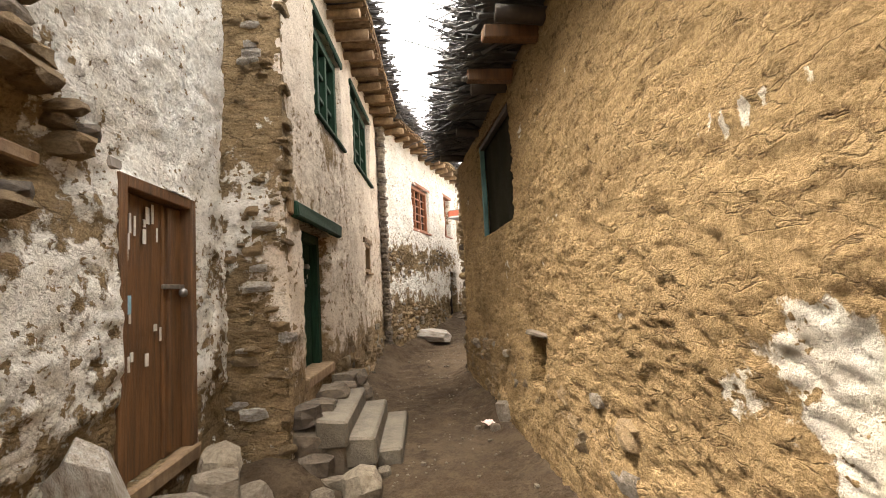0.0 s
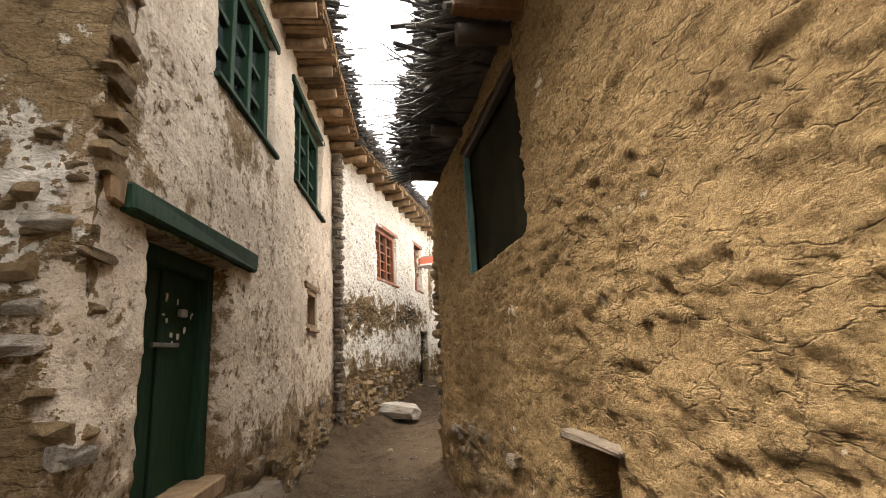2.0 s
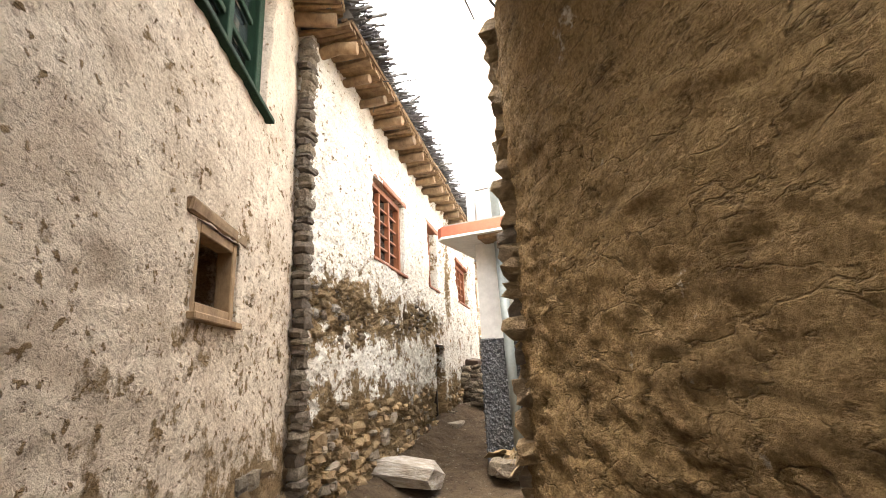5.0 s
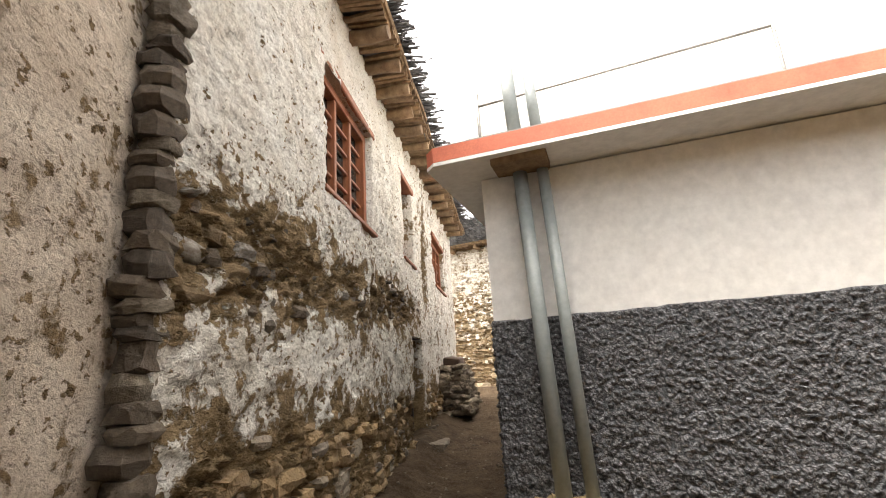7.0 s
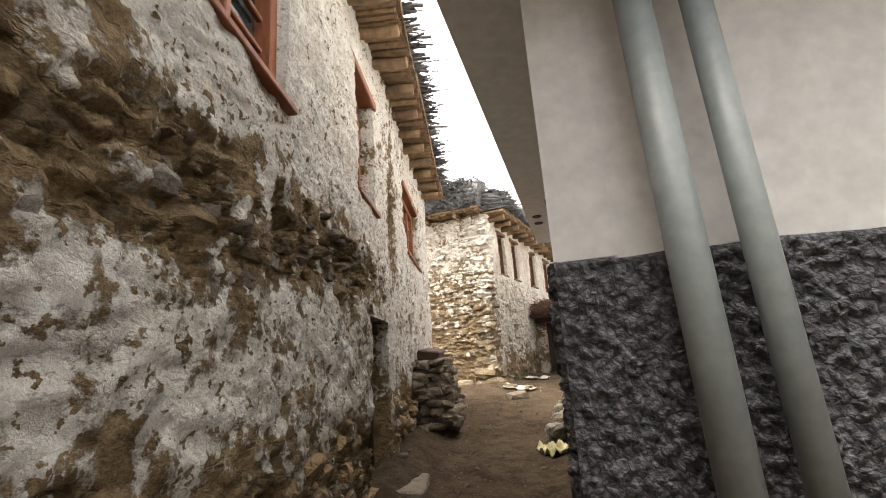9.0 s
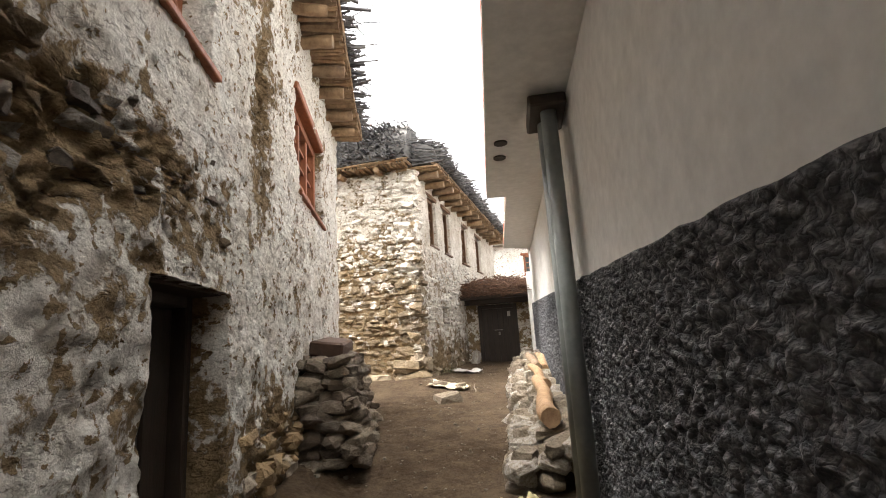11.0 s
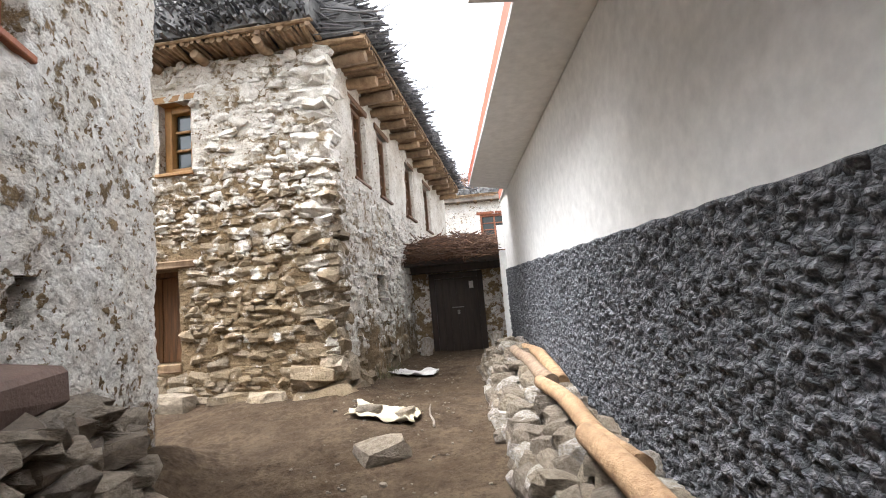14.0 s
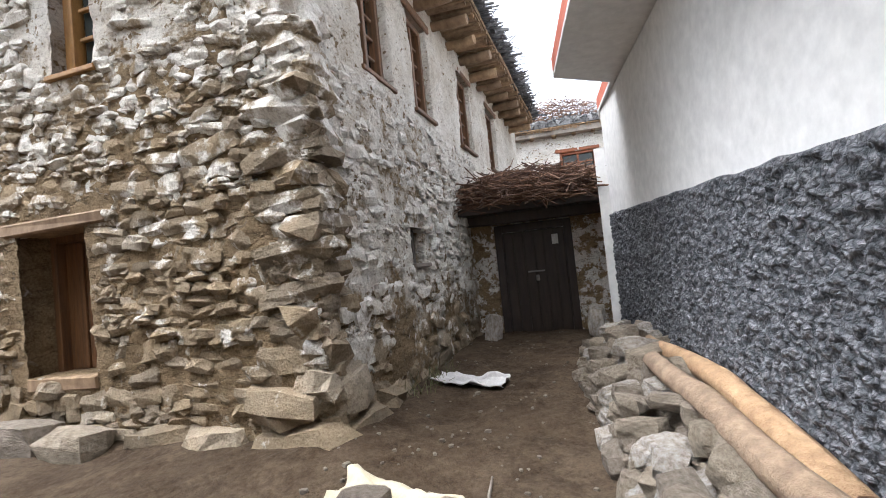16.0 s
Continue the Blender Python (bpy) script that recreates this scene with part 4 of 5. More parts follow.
def plank_door(name, line, o, wood, label, leaves=1, planks=3, depth=0.2, jamb=0.08, lintel_m=None, lintel_w=0.25, lintel_h=0.12, lintel_out=0.05, sill=True):
    s, w, h = flip(line, o)
    e = empty(name, line.place(s, o[2], 0), label, "door")
    for x in (-w / 2 + jamb / 2, w / 2 - jamb / 2):
        boxed("jamb", T(x, depth - 0.02, h / 2), (jamb, 0.14, h), wood, e)
    boxed("head", T(0, depth - 0.02, h - jamb / 2), (w - 2 * jamb - 0.004, 0.14, jamb), wood, e)
    iw, ih = w - 2 * jamb, h - jamb
    for f in range(leaves):
        for i in range(planks):
            pw = iw / leaves / planks
            x = -iw / 2 + (f * planks + i + 0.5) * pw
            boxed("plank", T(x, depth + 0.012 * (i % 2), ih / 2), (pw - 0.006, 0.04, ih - 0.01), wood, e, bevel=0.005)
    boxed("backing", T(0, depth + 0.06, ih / 2), (iw + 0.06, 0.03, ih), wood, e)
    if lintel_m:
        boxed("lintel", T(0, 0.10 - lintel_out, h + lintel_h / 2 - 0.01), (w + lintel_w, 0.30, lintel_h), lintel_m, e, "", 0.015, 0.012)
    if sill:
        boxed("sill", T(0, 0.16, -0.05), (w + 0.02, 0.34, 0.10), M_TIMBER, e, "worn timber sill", 0.012, 0.008)
    return e, w, h


bd, w, h = plank_door("brown_door", W1, W1_DOOR, M_BROWN, "worn varnished brown plank door, closed, under a timber lintel", 1, 3, 0.10, 0.07, M_GREYWOOD, 0.12, 0.08, -0.08)
boxed("strip", T(0.18, 0.07, h / 2 - 0.03), (0.05, 0.03, h - 0.12), M_BROWN, bd)
boxed("latch", T(0.20, 0.055, 1.05), (0.26, 0.02, 0.03), M_IRON, bd, "rusty iron hasp", 0.004)
bm = bmesh.new()
bmesh.ops.create_uvsphere(bm, u_segments=8, v_segments=6, radius=0.03)
bmesh.ops.transform(bm, matrix=T(0.30, 0.04, 1.01), verts=bm.verts)
part("padlock", bm, M_IRON, bd, "", True)
rng = random.Random(5)
for i in range(16):
    x, z = rng.uniform(-0.32, 0.1), rng.choice([rng.uniform(1.25, 1.55), rng.uniform(0.6, 1.0)])
    boxed("paint_flake", T(x, 0.074, z), (rng.uniform(0.01, 0.04), 0.004, rng.uniform(0.03, 0.12)), M_WPAINT, bd, "flaked white paint", 0, 0.001)
boxed("sticker", T(-0.26, 0.072, 0.95), (0.06, 0.004, 0.10), M_BLUEPAPER, bd, "torn blue paper sticker", 0, 0.004)

gd, w, h = plank_door("green_door", W2, GD, M_GREEN, "dark green double plank door, closed, with a heavy lintel", 2, 2, 0.22, 0.10)
boxed("lintel", T(0.08, 0.07, h + 0.10), (1.72, 0.26, 0.15), M_GREEN, gd, "green painted timber lintel", 0.015, 0.012)
boxed("lintel_end", T(-0.84, 0.08, h + 0.10), (0.12, 0.22, 0.13), M_TIMBER, gd, "bare timber end", 0.012, 0.01)
boxed("bolt", T(0.05, 0.18, 0.85), (0.30, 0.025, 0.025), M_IRON, gd, "iron bolt", 0.004)
boxed("staple", T(0.22, 0.17, 1.05), (0.08, 0.03, 0.05), M_IRON, gd, "", 0.006)
for i in range(12):
    boxed("paint_fleck", T(rng.uniform(0.0, 0.42), 0.194, rng.uniform(0.85, 1.15)), (rng.uniform(0.008, 0.03), 0.004, rng.uniform(0.01, 0.04)), M_WPAINT, gd, "white fleck", 0, 0.001)
od, w, h = plank_door("lane_door", W3, OD, M_DARKWOOD, "narrow dark wooden door set deep in the wall", 1, 3, 0.26, 0.06, M_DARKWOOD, 0.12, 0.08, -0.08)
sd, w, h = plank_door("stone_house_door", SF, SDOOR, M_BROWN, "brown plank door deep in the stone wall, closed", 1, 3, 0.3, 0.06, M_TIMBER, 0.5, 0.11, 0.0)
gt, w, h = plank_door("gate_door", GATE, GD2, M_DARKWOOD, "old black-brown double gate door with a chain lock", 2, 3, 0.14, 0.10)
boxed("lintel", T(0.0, 0.0, h + 0.08), (1.9, 0.4, 0.14), M_DARKWOOD, gt, "heavy dark timber lintel", 0.015, 0.012)
boxed("lock_bar", T(0, 0.09, 0.82), (0.22, 0.02, 0.02), M_IRON, gt, "", 0.004)
boxed("padlock", T(0.01, 0.085, 0.73), (0.05, 0.025, 0.08), M_IRON, gt, "pale metal padlock", 0.008)
boxed("paper_notice", T(0.28, 0.114, 1.22), (0.08, 0.004, 0.13), M_WPAINT, gt, "small pale paper notice", 0)
boxed("doorstep", T(0, -0.15, -0.09), (1.5, 0.5, 0.12), M_STONE, gt, "worn stone doorstep", 0.02, 0.015)

# wide netted opening in the mud house
s, w, h = flip(MR, RWIN)
nw = empty("netted_window", MR.place(s, RWIN[2], 0), "wide window opening covered with dark green netting", "window")
bm = bmesh.new()
bmesh.ops.create_grid(bm, x_segments=24, y_segments=18, size=0.5)
bmesh.ops.transform(bm, matrix=T(0, 0.10, h / 2) @ pose(0, 0, 0, 90) @ Matrix.Diagonal((w - 0.02, h - 0.02, 1, 1)), verts=bm.verts)
for v in bm.verts:
    v.co.y += 0.035 * noise.noise(Vector((v.co.x * 3, 0, v.co.z * 1.5)))
nt = part("netting", bm, M_NET, nw, "", True)
nt.modifiers.new("thick", "SOLIDIFY").thickness = 0.006
M_TEAL = simple("teal_paint", [(0.3, (0.03, 0.09, 0.085)), (0.7, (0.07, 0.16, 0.15))], 5, 0.6, 0.002)
for x in (-w / 2 + 0.04,):
    boxed("jamb", T(x, 0.05, h / 2), (0.05, 0.06, h), M_TEAL, nw, "teal painted post")
boxed("head", T(0, 0.05, h - 0.03), (w - 0.14, 0.06, 0.06), M_DARKWOOD, nw)
# window of the upper storey
UP = Line([(8.9, 7.9), (0.5, 12.05)], left=True)
lattice_window("upper_window", UP, (UP.total - 1.36, UP.total - 0.77, 5.54, 6.74), M_ORANGE, "orange-brown wooden window of the white upper storey", 2, 1, depth=-0.03, fw=0.09, lintel=False)
# vent hole
s, w, h = flip(MR, VENT)
vt = empty("wall_vent", MR.place(s, VENT[2], 0), "small square vent hole with a wooden shutter inside", "vent")
boxed("shutter", T(0, 0.2, h / 2), (w - 0.01, 0.03, h - 0.01), M_GREYWOOD, vt)
boxed("lintel", T(0, 0.02, h + 0.02), (w + 0.16, 0.12, 0.04), M_DARKSTONE, vt, "thin slate lintel", 0.008, 0.008)
# two long square beams over the mud house's lane side
for s, z in ((s_of(MR, 3.45), 3.40), (s_of(MR, 4.2), 3.42)):
    m = MR.place(s, z, 0)
    b = boxed("eave_beam", T(0, -0.08, 0), (0.11, 0.66, 0.11), M_BROWN, None, "", 0.01, 0.006)
    b.matrix_world = m
    tagged(b, "square red-brown beam end under the brushwood", "beam", "eave beams")
# timber stub in a wall hole
m = W1.place(S1 - 0.6, 2.14, 0)
b = boxed("timber_stub", T(0, 0.14, 0), (0.30, 0.14, 0.07), M_TIMBER, None, "", 0.01, 0.01)
b.matrix_world = m @ pose(0, 0, 0, 0, 4, 0)
tagged(b, "short timber stub in a broken wall hole", "timber")

M_STEP = simple("worn_step_stone", [(0.3, (0.10, 0.085, 0.065)), (0.7, (0.20, 0.17, 0.13))], 6, 0.9, 0.012)
# ---- steps and loose things near the green door ----
for x, y0, y1, z, wd in ((-1.06, 3.75, 5.05, 0.50, 0.26), (-0.84, 3.85, 5.15, 0.33, 0.26), (-0.64, 4.1, 5.25, 0.17, 0.24)):
    st = boxed("stone_step", T(0, 0, 0), (wd, y1 - y0, 0.22), M_STEP, None, "", 0.02, 0.02)
    st.matrix_world = pose(x, (y0 + y1) / 2, z - 0.11, 0, 0, 4)
    tagged(st, "grey stone slab step before the green door", "step", "steps to the green door")
    u = boxed("step_footing", T(0, 0, 0), (wd * 0.9, (y1 - y0) * 0.92, max(0.06, z - 0.12)), M_DARKSTONE, None, "", 0.03, 0.02)
    u.matrix_world = pose(x, (y0 + y1) / 2, (z - 0.22) / 2, 0, 0, 4)
    tagged(u, "rough dark stone footing under a step", "stone")
for i in range(9):
    loose_stone(-1.24 + 0.05 * (i % 2), 3.85 + i * 0.24, (0.16, 0.27, 0.16), 700 + i, ST_DARK, "dark plinth stone below the green door", "plinth_stone", 90 + 6 * (i % 3), z=0.5 - 0.03 * (i % 3), sink=0.3)
    loose_stone(-1.20 + 0.05 * (i % 2), 3.85 + i * 0.24, (0.18, 0.28, 0.2), 720 + i, ST_DARK, "dark plinth stone below the green door", "plinth_stone", 86, z=0.3, sink=0.4)
    loose_stone(-1.16, 3.8 + i * 0.25, (0.2, 0.3, 0.24), 740 + i, ST_DARK, "dark plinth stone below the green door", "plinth_stone", 92, z=0.12, sink=0.5)
# white standing stone and rubble by the brown door
ws = stone_at("standing_stone", ST_LIMED[3], pose(-1.56, 2.06, 0.56, 6, -14, 20) @ Matrix.Diagonal((0.26, 0.2, 0.62, 1)), "white upright boulder leaning by the brown door", "stone")
for i, (x, y, sx, sy, sz, z) in enumerate(((-1.36, 1.75, .28, .2, .14, .28), (-1.2, 1.95, .24, .16, .1, .22), (-1.16, 2.2, .16, .14, .12, .2), (-1.33, 2.32, .22, .16, .12, .28), (-1.48, 2.5, .3, .2, .16, .32), (-1.42, 2.75, .3, .2, .2, .32), (-1.5, 3.0, .3, .22, .2, .38), (-1.3, 2.95, .2, .2, .14, .2), (-1.5, 1.6, .22, .2, .16, .36), (-1.45, 1.85, .2, .16, .16, .2), (-1.25, 2.45, .16, .12, .1, .16), (-1.12, 2.4, .14, .12, .1, .12))):
    loose_stone(x, y, (sx, sy, sz), 800 + i, ST_GREY, "grey angular rubble stone by the brown door", "rubble_stone", z=z + 0.08, sink=0.5)
for i, (x, y, sx, sy, sz) in enumerate(((-.74, 3.62, .34, .26, .26), (-1.02, 3.5, .14, .13, .12), (-.95, 3.75, .3, .14, .1), (-.45, 3.2, .14, .14, .12), (-.5, 3.05, .1, .1, .08), (-.62, 3.9, .12, .1, .08), (0.52, 4.9, .22, .2, .2), (0.36, 4.75, .1, .08, .07), (.2, 5.0, .08, .06, .04), (-0.5, 9.0, .1, .08, .06), (0.3, 15.1, .1, .1, .06), (-1.0, 3.35, .12, .1, .1))):
    loose_stone(x, y, (sx, sy, sz), 830 + i, ST_GREY, "pale grey stone lying on the lane", "loose_stone")
bm = bmesh.new()
bmesh.ops.create_grid(bm, x_segments=6, y_segments=6, size=0.07)
for v in bm.verts:
    v.co.z = 0.03 * noise.noise(v.co * 25) + 0.02
wr = part("plastic_wrapper", bm, M_PINK)
wr.modifiers.new("thick", "SOLIDIFY").thickness = 0.002
wr.matrix_world = pose(0.33, 4.95, gz(0.33, 4.95) + 0.01, 0, 0, 30)
tagged(wr, "crumpled pink and white plastic wrapper on the earth", "litter")
# the long flat rock in the lane
loose_stone(-0.62, 11.3, (1.15, 0.45, 0.26), 851, ST_LIMED, "long pale flat boulder lying in the lane", "boulder", -25, 0.3, tilt=4)
sl = boxed("threshold_slab", T(0, 0, 0), (0.34, 0.75, 0.07), M_STONE, None, "", 0.015, 0.02)
sl.matrix_world = pose(0.27, 14.55, 0.54, 0, 4, -15)
tagged(sl, "flat stone slab before the narrow door", "slab")
loose_stone(0.27, 14.55, (0.3, 0.6, 0.3), 861, ST_DARK, "dark stone under the door slab", "stone", -15, z=0.38, sink=0.5)

# ---- cement house fittings ----
def pipe(name, foot, top, r, label, rings=(), category="pipe", group=""):
    foot, top = Vector(foot), Vector(top)
    e = empty(name, Matrix.Translation(foot), label, category, group)
    d = top - foot

    def tube(nm, a, b, rad):
        bm = bmesh.new()
        L = (b - a).length
        bmesh.ops.create_cone(bm, cap_ends=True, segments=24, radius1=rad, radius2=rad, depth=L)
        q = (b - a).to_track_quat("Z", "Y").to_matrix().to_4x4()
        bmesh.ops.transform(bm, matrix=Matrix.Translation((a + b) / 2) @ q, verts=bm.verts)
        ob = part(nm, bm, M_PIPE, e)
        for p in ob.data.polygons:
            p.use_smooth = len(p.vertices) == 4
    tube("pipe_body", Vector((0, 0, 0)), d, r)
    for k in rings:
        tube("socket", d * k, d * (k + 0.035), r * 1.06)
    return e


for i, (s, lean, top) in enumerate(((0.41, -0.09, 4.45), (0.62, -0.13, 4.25))):
    a = M1.place(M1.total - s - 0.04, 0.3, 0.13).translation
    b = M1.place(M1.total - s + lean * -0.3, 3.19, 0.13).translation
    pipe("drain_pipe", a, b, 0.063 if i == 0 else 0.05, "grey plastic drain pipe on the cement wall", (), group="drain pipes")
    a2 = b + Vector((0.0, 0.0, 0.20))
    pipe("vent_pipe", a2, a2 + Vector((-0.03, 0.02, 1.1 if i == 0 else 0.9)), 0.063 if i == 0 else 0.05, "grey plastic vent pipe above the coral roof edge", (0.02,), group="drain pipes")
m = M1.place(M1.total - 0.42, 3.19, 0.26)
b = boxed("pipe_bracket", T(0, 0, 0), (0.46, 0.32, 0.09), M_TIMBER, None, "", 0.012, 0.01)
b.matrix_world = m
tagged(b, "rough dark wooden board holding the pipes", "bracket")
for s, r in ((3.55, 0.055), (3.74, 0.068)):
    a, b = M2.place(s, 0.3, 0.13).translation, M2.place(s, 3.25, 0.13).translation
    pipe("drain_pipe", a, b, r, "grey plastic drain pipe by the roughcast wall", (), group="drain pipes")
m = M2.place(3.65, 3.22, 0.14)
b = boxed("pipe_bracket", T(0, 0, 0), (0.46, 0.26, 0.08), M_DARKWOOD, None, "", 0.012, 0.01)
b.matrix_world = m
tagged(b, "rough dark wooden board holding the pipes", "bracket")
for dx in (0, 0.34):
    bm = bmesh.new()
    bmesh.ops.create_cone(bm, cap_ends=True, segments=16, radius1=0.06, radius2=0.06, depth=0.02)
    ob = part("soffit_hole", bm, M_DARKWOOD)
    ob.matrix_world = pose(2.30 + dx * 0.5, 15.75 + dx, 3.20 + 0.035 * (4.25 + dx) - 0.004, 0, 0, 0)
    tagged(ob, "round dark drain hole in the white soffit", "hole")
a = M1.place(M1.total - 0.0, 4.05, -0.12).translation
b = M1.place(M1.total - 2.6, 4.15, -0.12).translation
log("clothes_rod", [a, a.lerp(b, 0.5), b], [0.012] * 3, M_IRON, "thin grey rod above the cement roof", "rod")
for p in (a, b):
    log("rod_post", [Vector((p.x, p.y, 3.35)), Vector((p.x, p.y, 4.2))], [0.015] * 2, M_IRON, "thin iron post on the cement roof", "post")

# debris at the foot of the cement wall
for i in range(16):
    s = M1.total - rng.uniform(0.15, 0.95)
    p = M1.place(s, 0, rng.uniform(0.1, 0.5)).translation
    loose_stone(p.x, p.y, (rng.uniform(.12, .26), rng.uniform(.1, .2), rng.uniform(.08, .16)), 900 + i, ST_GREY, "grey rubble heaped at the pipes' foot", "rubble_stone", z=gz(p.x, p.y) + 0.06 * (i % 4), sink=0.3)
for i in range(9):
    s = M1.total - rng.uniform(0.0, 0.95)
    p = M1.place(s, 0, rng.uniform(0.12, 0.5)).translation
    bm = bmesh.new()
    bmesh.ops.create_grid(bm, x_segments=5, y_segments=4, size=0.12)
    for v in bm.verts:
        v.co.z = 0.05 * noise.noise(v.co * 9 + Vector((i, 0, 0)))
        v.co.x *= 1.3
        v.co += Vector((rng.uniform(-.015, .015), rng.uniform(-.015, .015), 0))
    c = part("cardboard_scrap", bm, M_CARD)
    c.modifiers.new("thick", "SOLIDIFY").thickness = 0.006
    c.matrix_world = pose(p.x, p.y, gz(p.x, p.y) + 0.24 + 0.02 * (i % 3), rng.uniform(-35, 35), rng.uniform(-35, 35), rng.uniform(0, 360))
    tagged(c, "torn tan cardboard scrap on the rubble", "litter", "cardboard scraps")
for i, (s, o, sx) in enumerate(((1.5, 0.35, 0.6), (2.1, 0.3, 0.4), (2.8, 0.35, 0.35), (1.1, 0.45, 0.3))):
    p = M1.place(M1.total - s, 0, o).translation
    loose_stone(p.x, p.y, (sx, 0.3, 0.26), 930 + i, ST_GREY, "grey boulder at the roughcast wall's foot", "boulder", sink=0.25)

# ---- pile of stones with a dark slab ----
pile = empty("stone_pile", pose(1.08, 17.5, gz(1.3, 17.5), 0, 0, -15), "dry-stacked pile of grey-brown stones against the wall", "stone pile")
for lay in range(10):
    z = 0.04 + lay * 0.087
    shrink = lay * 0.018
    yy = -0.95 + shrink
    while yy < 0.95 - shrink:
        for xx in (-0.27, -0.09, 0.1, 0.29 - shrink)[0 if lay > 7 else 1:]:
            sx, sy, sz = rng.uniform(.14, .27), rng.uniform(.13, .22), rng.uniform(.07, .125)
            stone_at("stone", (ST_DARK if rng.random() < 0.35 else ST_GREY)[rng.randrange(8)], pose(xx + rng.uniform(-.05, .05), yy + rng.uniform(-.06, .06), z + rng.uniform(-.02, .03), rng.uniform(-22, 22), rng.uniform(-22, 22), rng.uniform(0, 360)) @ Matrix.Diagonal((sx, sy, sz, 1)), parent=pile)
        yy += 0.2
ds = boxed("dark_slab", T(0, 0, 0), (0.32, 0.74, 0.15), simple("dark_red_stone", [(0.3, (0.075, 0.045, 0.032)), (0.7, (0.13, 0.08, 0.06))], 4, 0.8, 0.006), None, "", 0.02, 0.025)
ds.matrix_world = pose(1.06, 17.5, gz(1.3, 17.5) + 0.985, 4, 8, -18)
tagged(ds, "dark reddish stone block lying on the pile", "stone block")

# ---- low wall with logs ----
low = empty("low_stone_wall", pose(0, 0, 0), "low dry-stone wall of rough stones along the roughcast", "stone wall")
s = 4.25
while s < 10.9:
    for lay in range(4):
        for o in (0.55, 0.36, 0.16)[:3 if lay > 1 else 2]:
            sx, sy, sz = rng.uniform(.14, .3), rng.uniform(.13, .22), rng.uniform(.09, .15)
            p = M2.place(s + rng.uniform(-.06, .06), 0, o - 0.03 * lay + rng.uniform(-.04, .04)).translation
            z = float(ground_z(p.x, p.y)) + 0.03 + (0.062 + 0.036 * (o < 0.5)) * lay + rng.uniform(-.02, .03)
            stone_at("stone", (ST_GREY if rng.random() < 0.75 else ST_LIMED)[rng.randrange(8)], pose(p.x, p.y, z, rng.uniform(-18, 18), rng.uniform(-18, 18), rng.uniform(0, 360)) @ Matrix.Diagonal((sx, sy, sz, 1)), parent=low)
    s += 0.205


def lw(s, o, h):
    p = M2.place(s, 0, o).translation
    return Vector((p.x, p.y, float(ground_z(p.x, p.y)) + h))


log("peeled_log", [lw(4.35 + i * 0.27, 0.27 + 0.02 * math.sin(i), 0.48 + 0.012 * math.cos(i * 2)) for i in range(9)], [.08, .085, .078, .08, .075, .072, .07, .065, .06], M_LOG, "thick pale peeled log lying on the low wall")
log("peeled_log", [lw(6.0 + i * 0.25, 0.20 + 0.012 * i + 0.02 * math.sin(i * 1.1), 0.47 + 0.015 * math.cos(i * 1.3)) for i in range(8)], [.062, .064, .06, .058, .06, .055, .052, .05], M_LOG, "crooked orange-brown peeled log on the low wall")
log("peeled_log", [lw(7.85 + i * 0.22, 0.19 + 0.015 * i + 0.012 * math.sin(i * 0.9 + 1), 0.42 + 0.01 * math.cos(i * 1.7)) for i in range(8)], [.066, .07, .068, .065, .066, .06, .058, .052], M_GREYLOG, "knotty grey-brown log on the low wall")
log("peeled_log", [lw(7.95 + i * 0.25, 0.09 + 0.01 * math.sin(i) + 0.05 * (i > 7), 0.39 + 0.05 * math.sin(i * 0.5)) for i in range(10)], [.062, .07, .068, .064, .066, .062, .058, .056, .052, .048], M_LOG, "orange peeled log beside the roughcast wall")


# ---- sacks and small things on the square ----
def cloth(name, x, y, sx, sy, turn, material, label, seed, hump=0.05):
    bm = bmesh.new()
    bmesh.ops.create_grid(bm, x_segments=22, y_segments=14, size=0.5)
    for v in bm.verts:
        u = v.co.copy()
        v.co.x, v.co.y = u.x * sx + 0.12 * sx * noise.noise(Vector((u.y * 4, seed, 0))), u.y * sy + 0.2 * sy * noise.noise(Vector((u.x * 4, seed, 3)))
        v.co.z = hump * (0.5 + noise.noise(Vector((u.x * 5, u.y * 5, seed)))) + 0.03 * abs(noise.noise(Vector((u.x * 13, u.y * 11, seed))))
    m = pose(x, y, 0, 0, 0, turn)
    for v in bm.verts:
        p = m @ v.co
        v.co.z += gz(p.x, p.y) - gz(x, y)
    ob = part(name, bm, material, None, "", True)
    ob.modifiers.new("thick", "SOLIDIFY").thickness = 0.006
    ob.matrix_world = pose(x, y, gz(x, y) + 0.015, 0, 0, turn)
    return tagged(ob, label, "sack")


cloth("empty_sack", 3.27, 19.88, 0.66, 0.34, -48, M_CLOTH, "dirty cream sackcloth spread on the earth", 3)
cloth("empty_sack", 4.32, 21.5, 0.62, 0.24, -40, M_SACK, "crumpled white woven sack on the earth", 7)
loose_stone(3.16, 19.98, (0.22, 0.16, 0.1), 950, ST_GREY, "flat grey stone holding down the sack", "stone", -20, 0.1)
loose_stone(3.42, 19.74, (0.22, 0.14, 0.1), 953, ST_GREY, "flat grey stone holding down the sack", "stone", 40, 0.1)
loose_stone(2.95, 19.1, (0.36, 0.3, 0.16), 951, ST_GREY, "pale wedge-shaped stone on the earth", "stone", 0, 0.35)
cloth("yellow_sack", 1.97, 15.25, 0.34, 0.26, 20, simple("yellow_plastic", [(0.3, (0.32, 0.28, 0.12)), (0.7, (0.48, 0.44, 0.26))], 6, 0.7, 0.003), "crumpled pale yellow sack at the wall's foot", 9, 0.07)
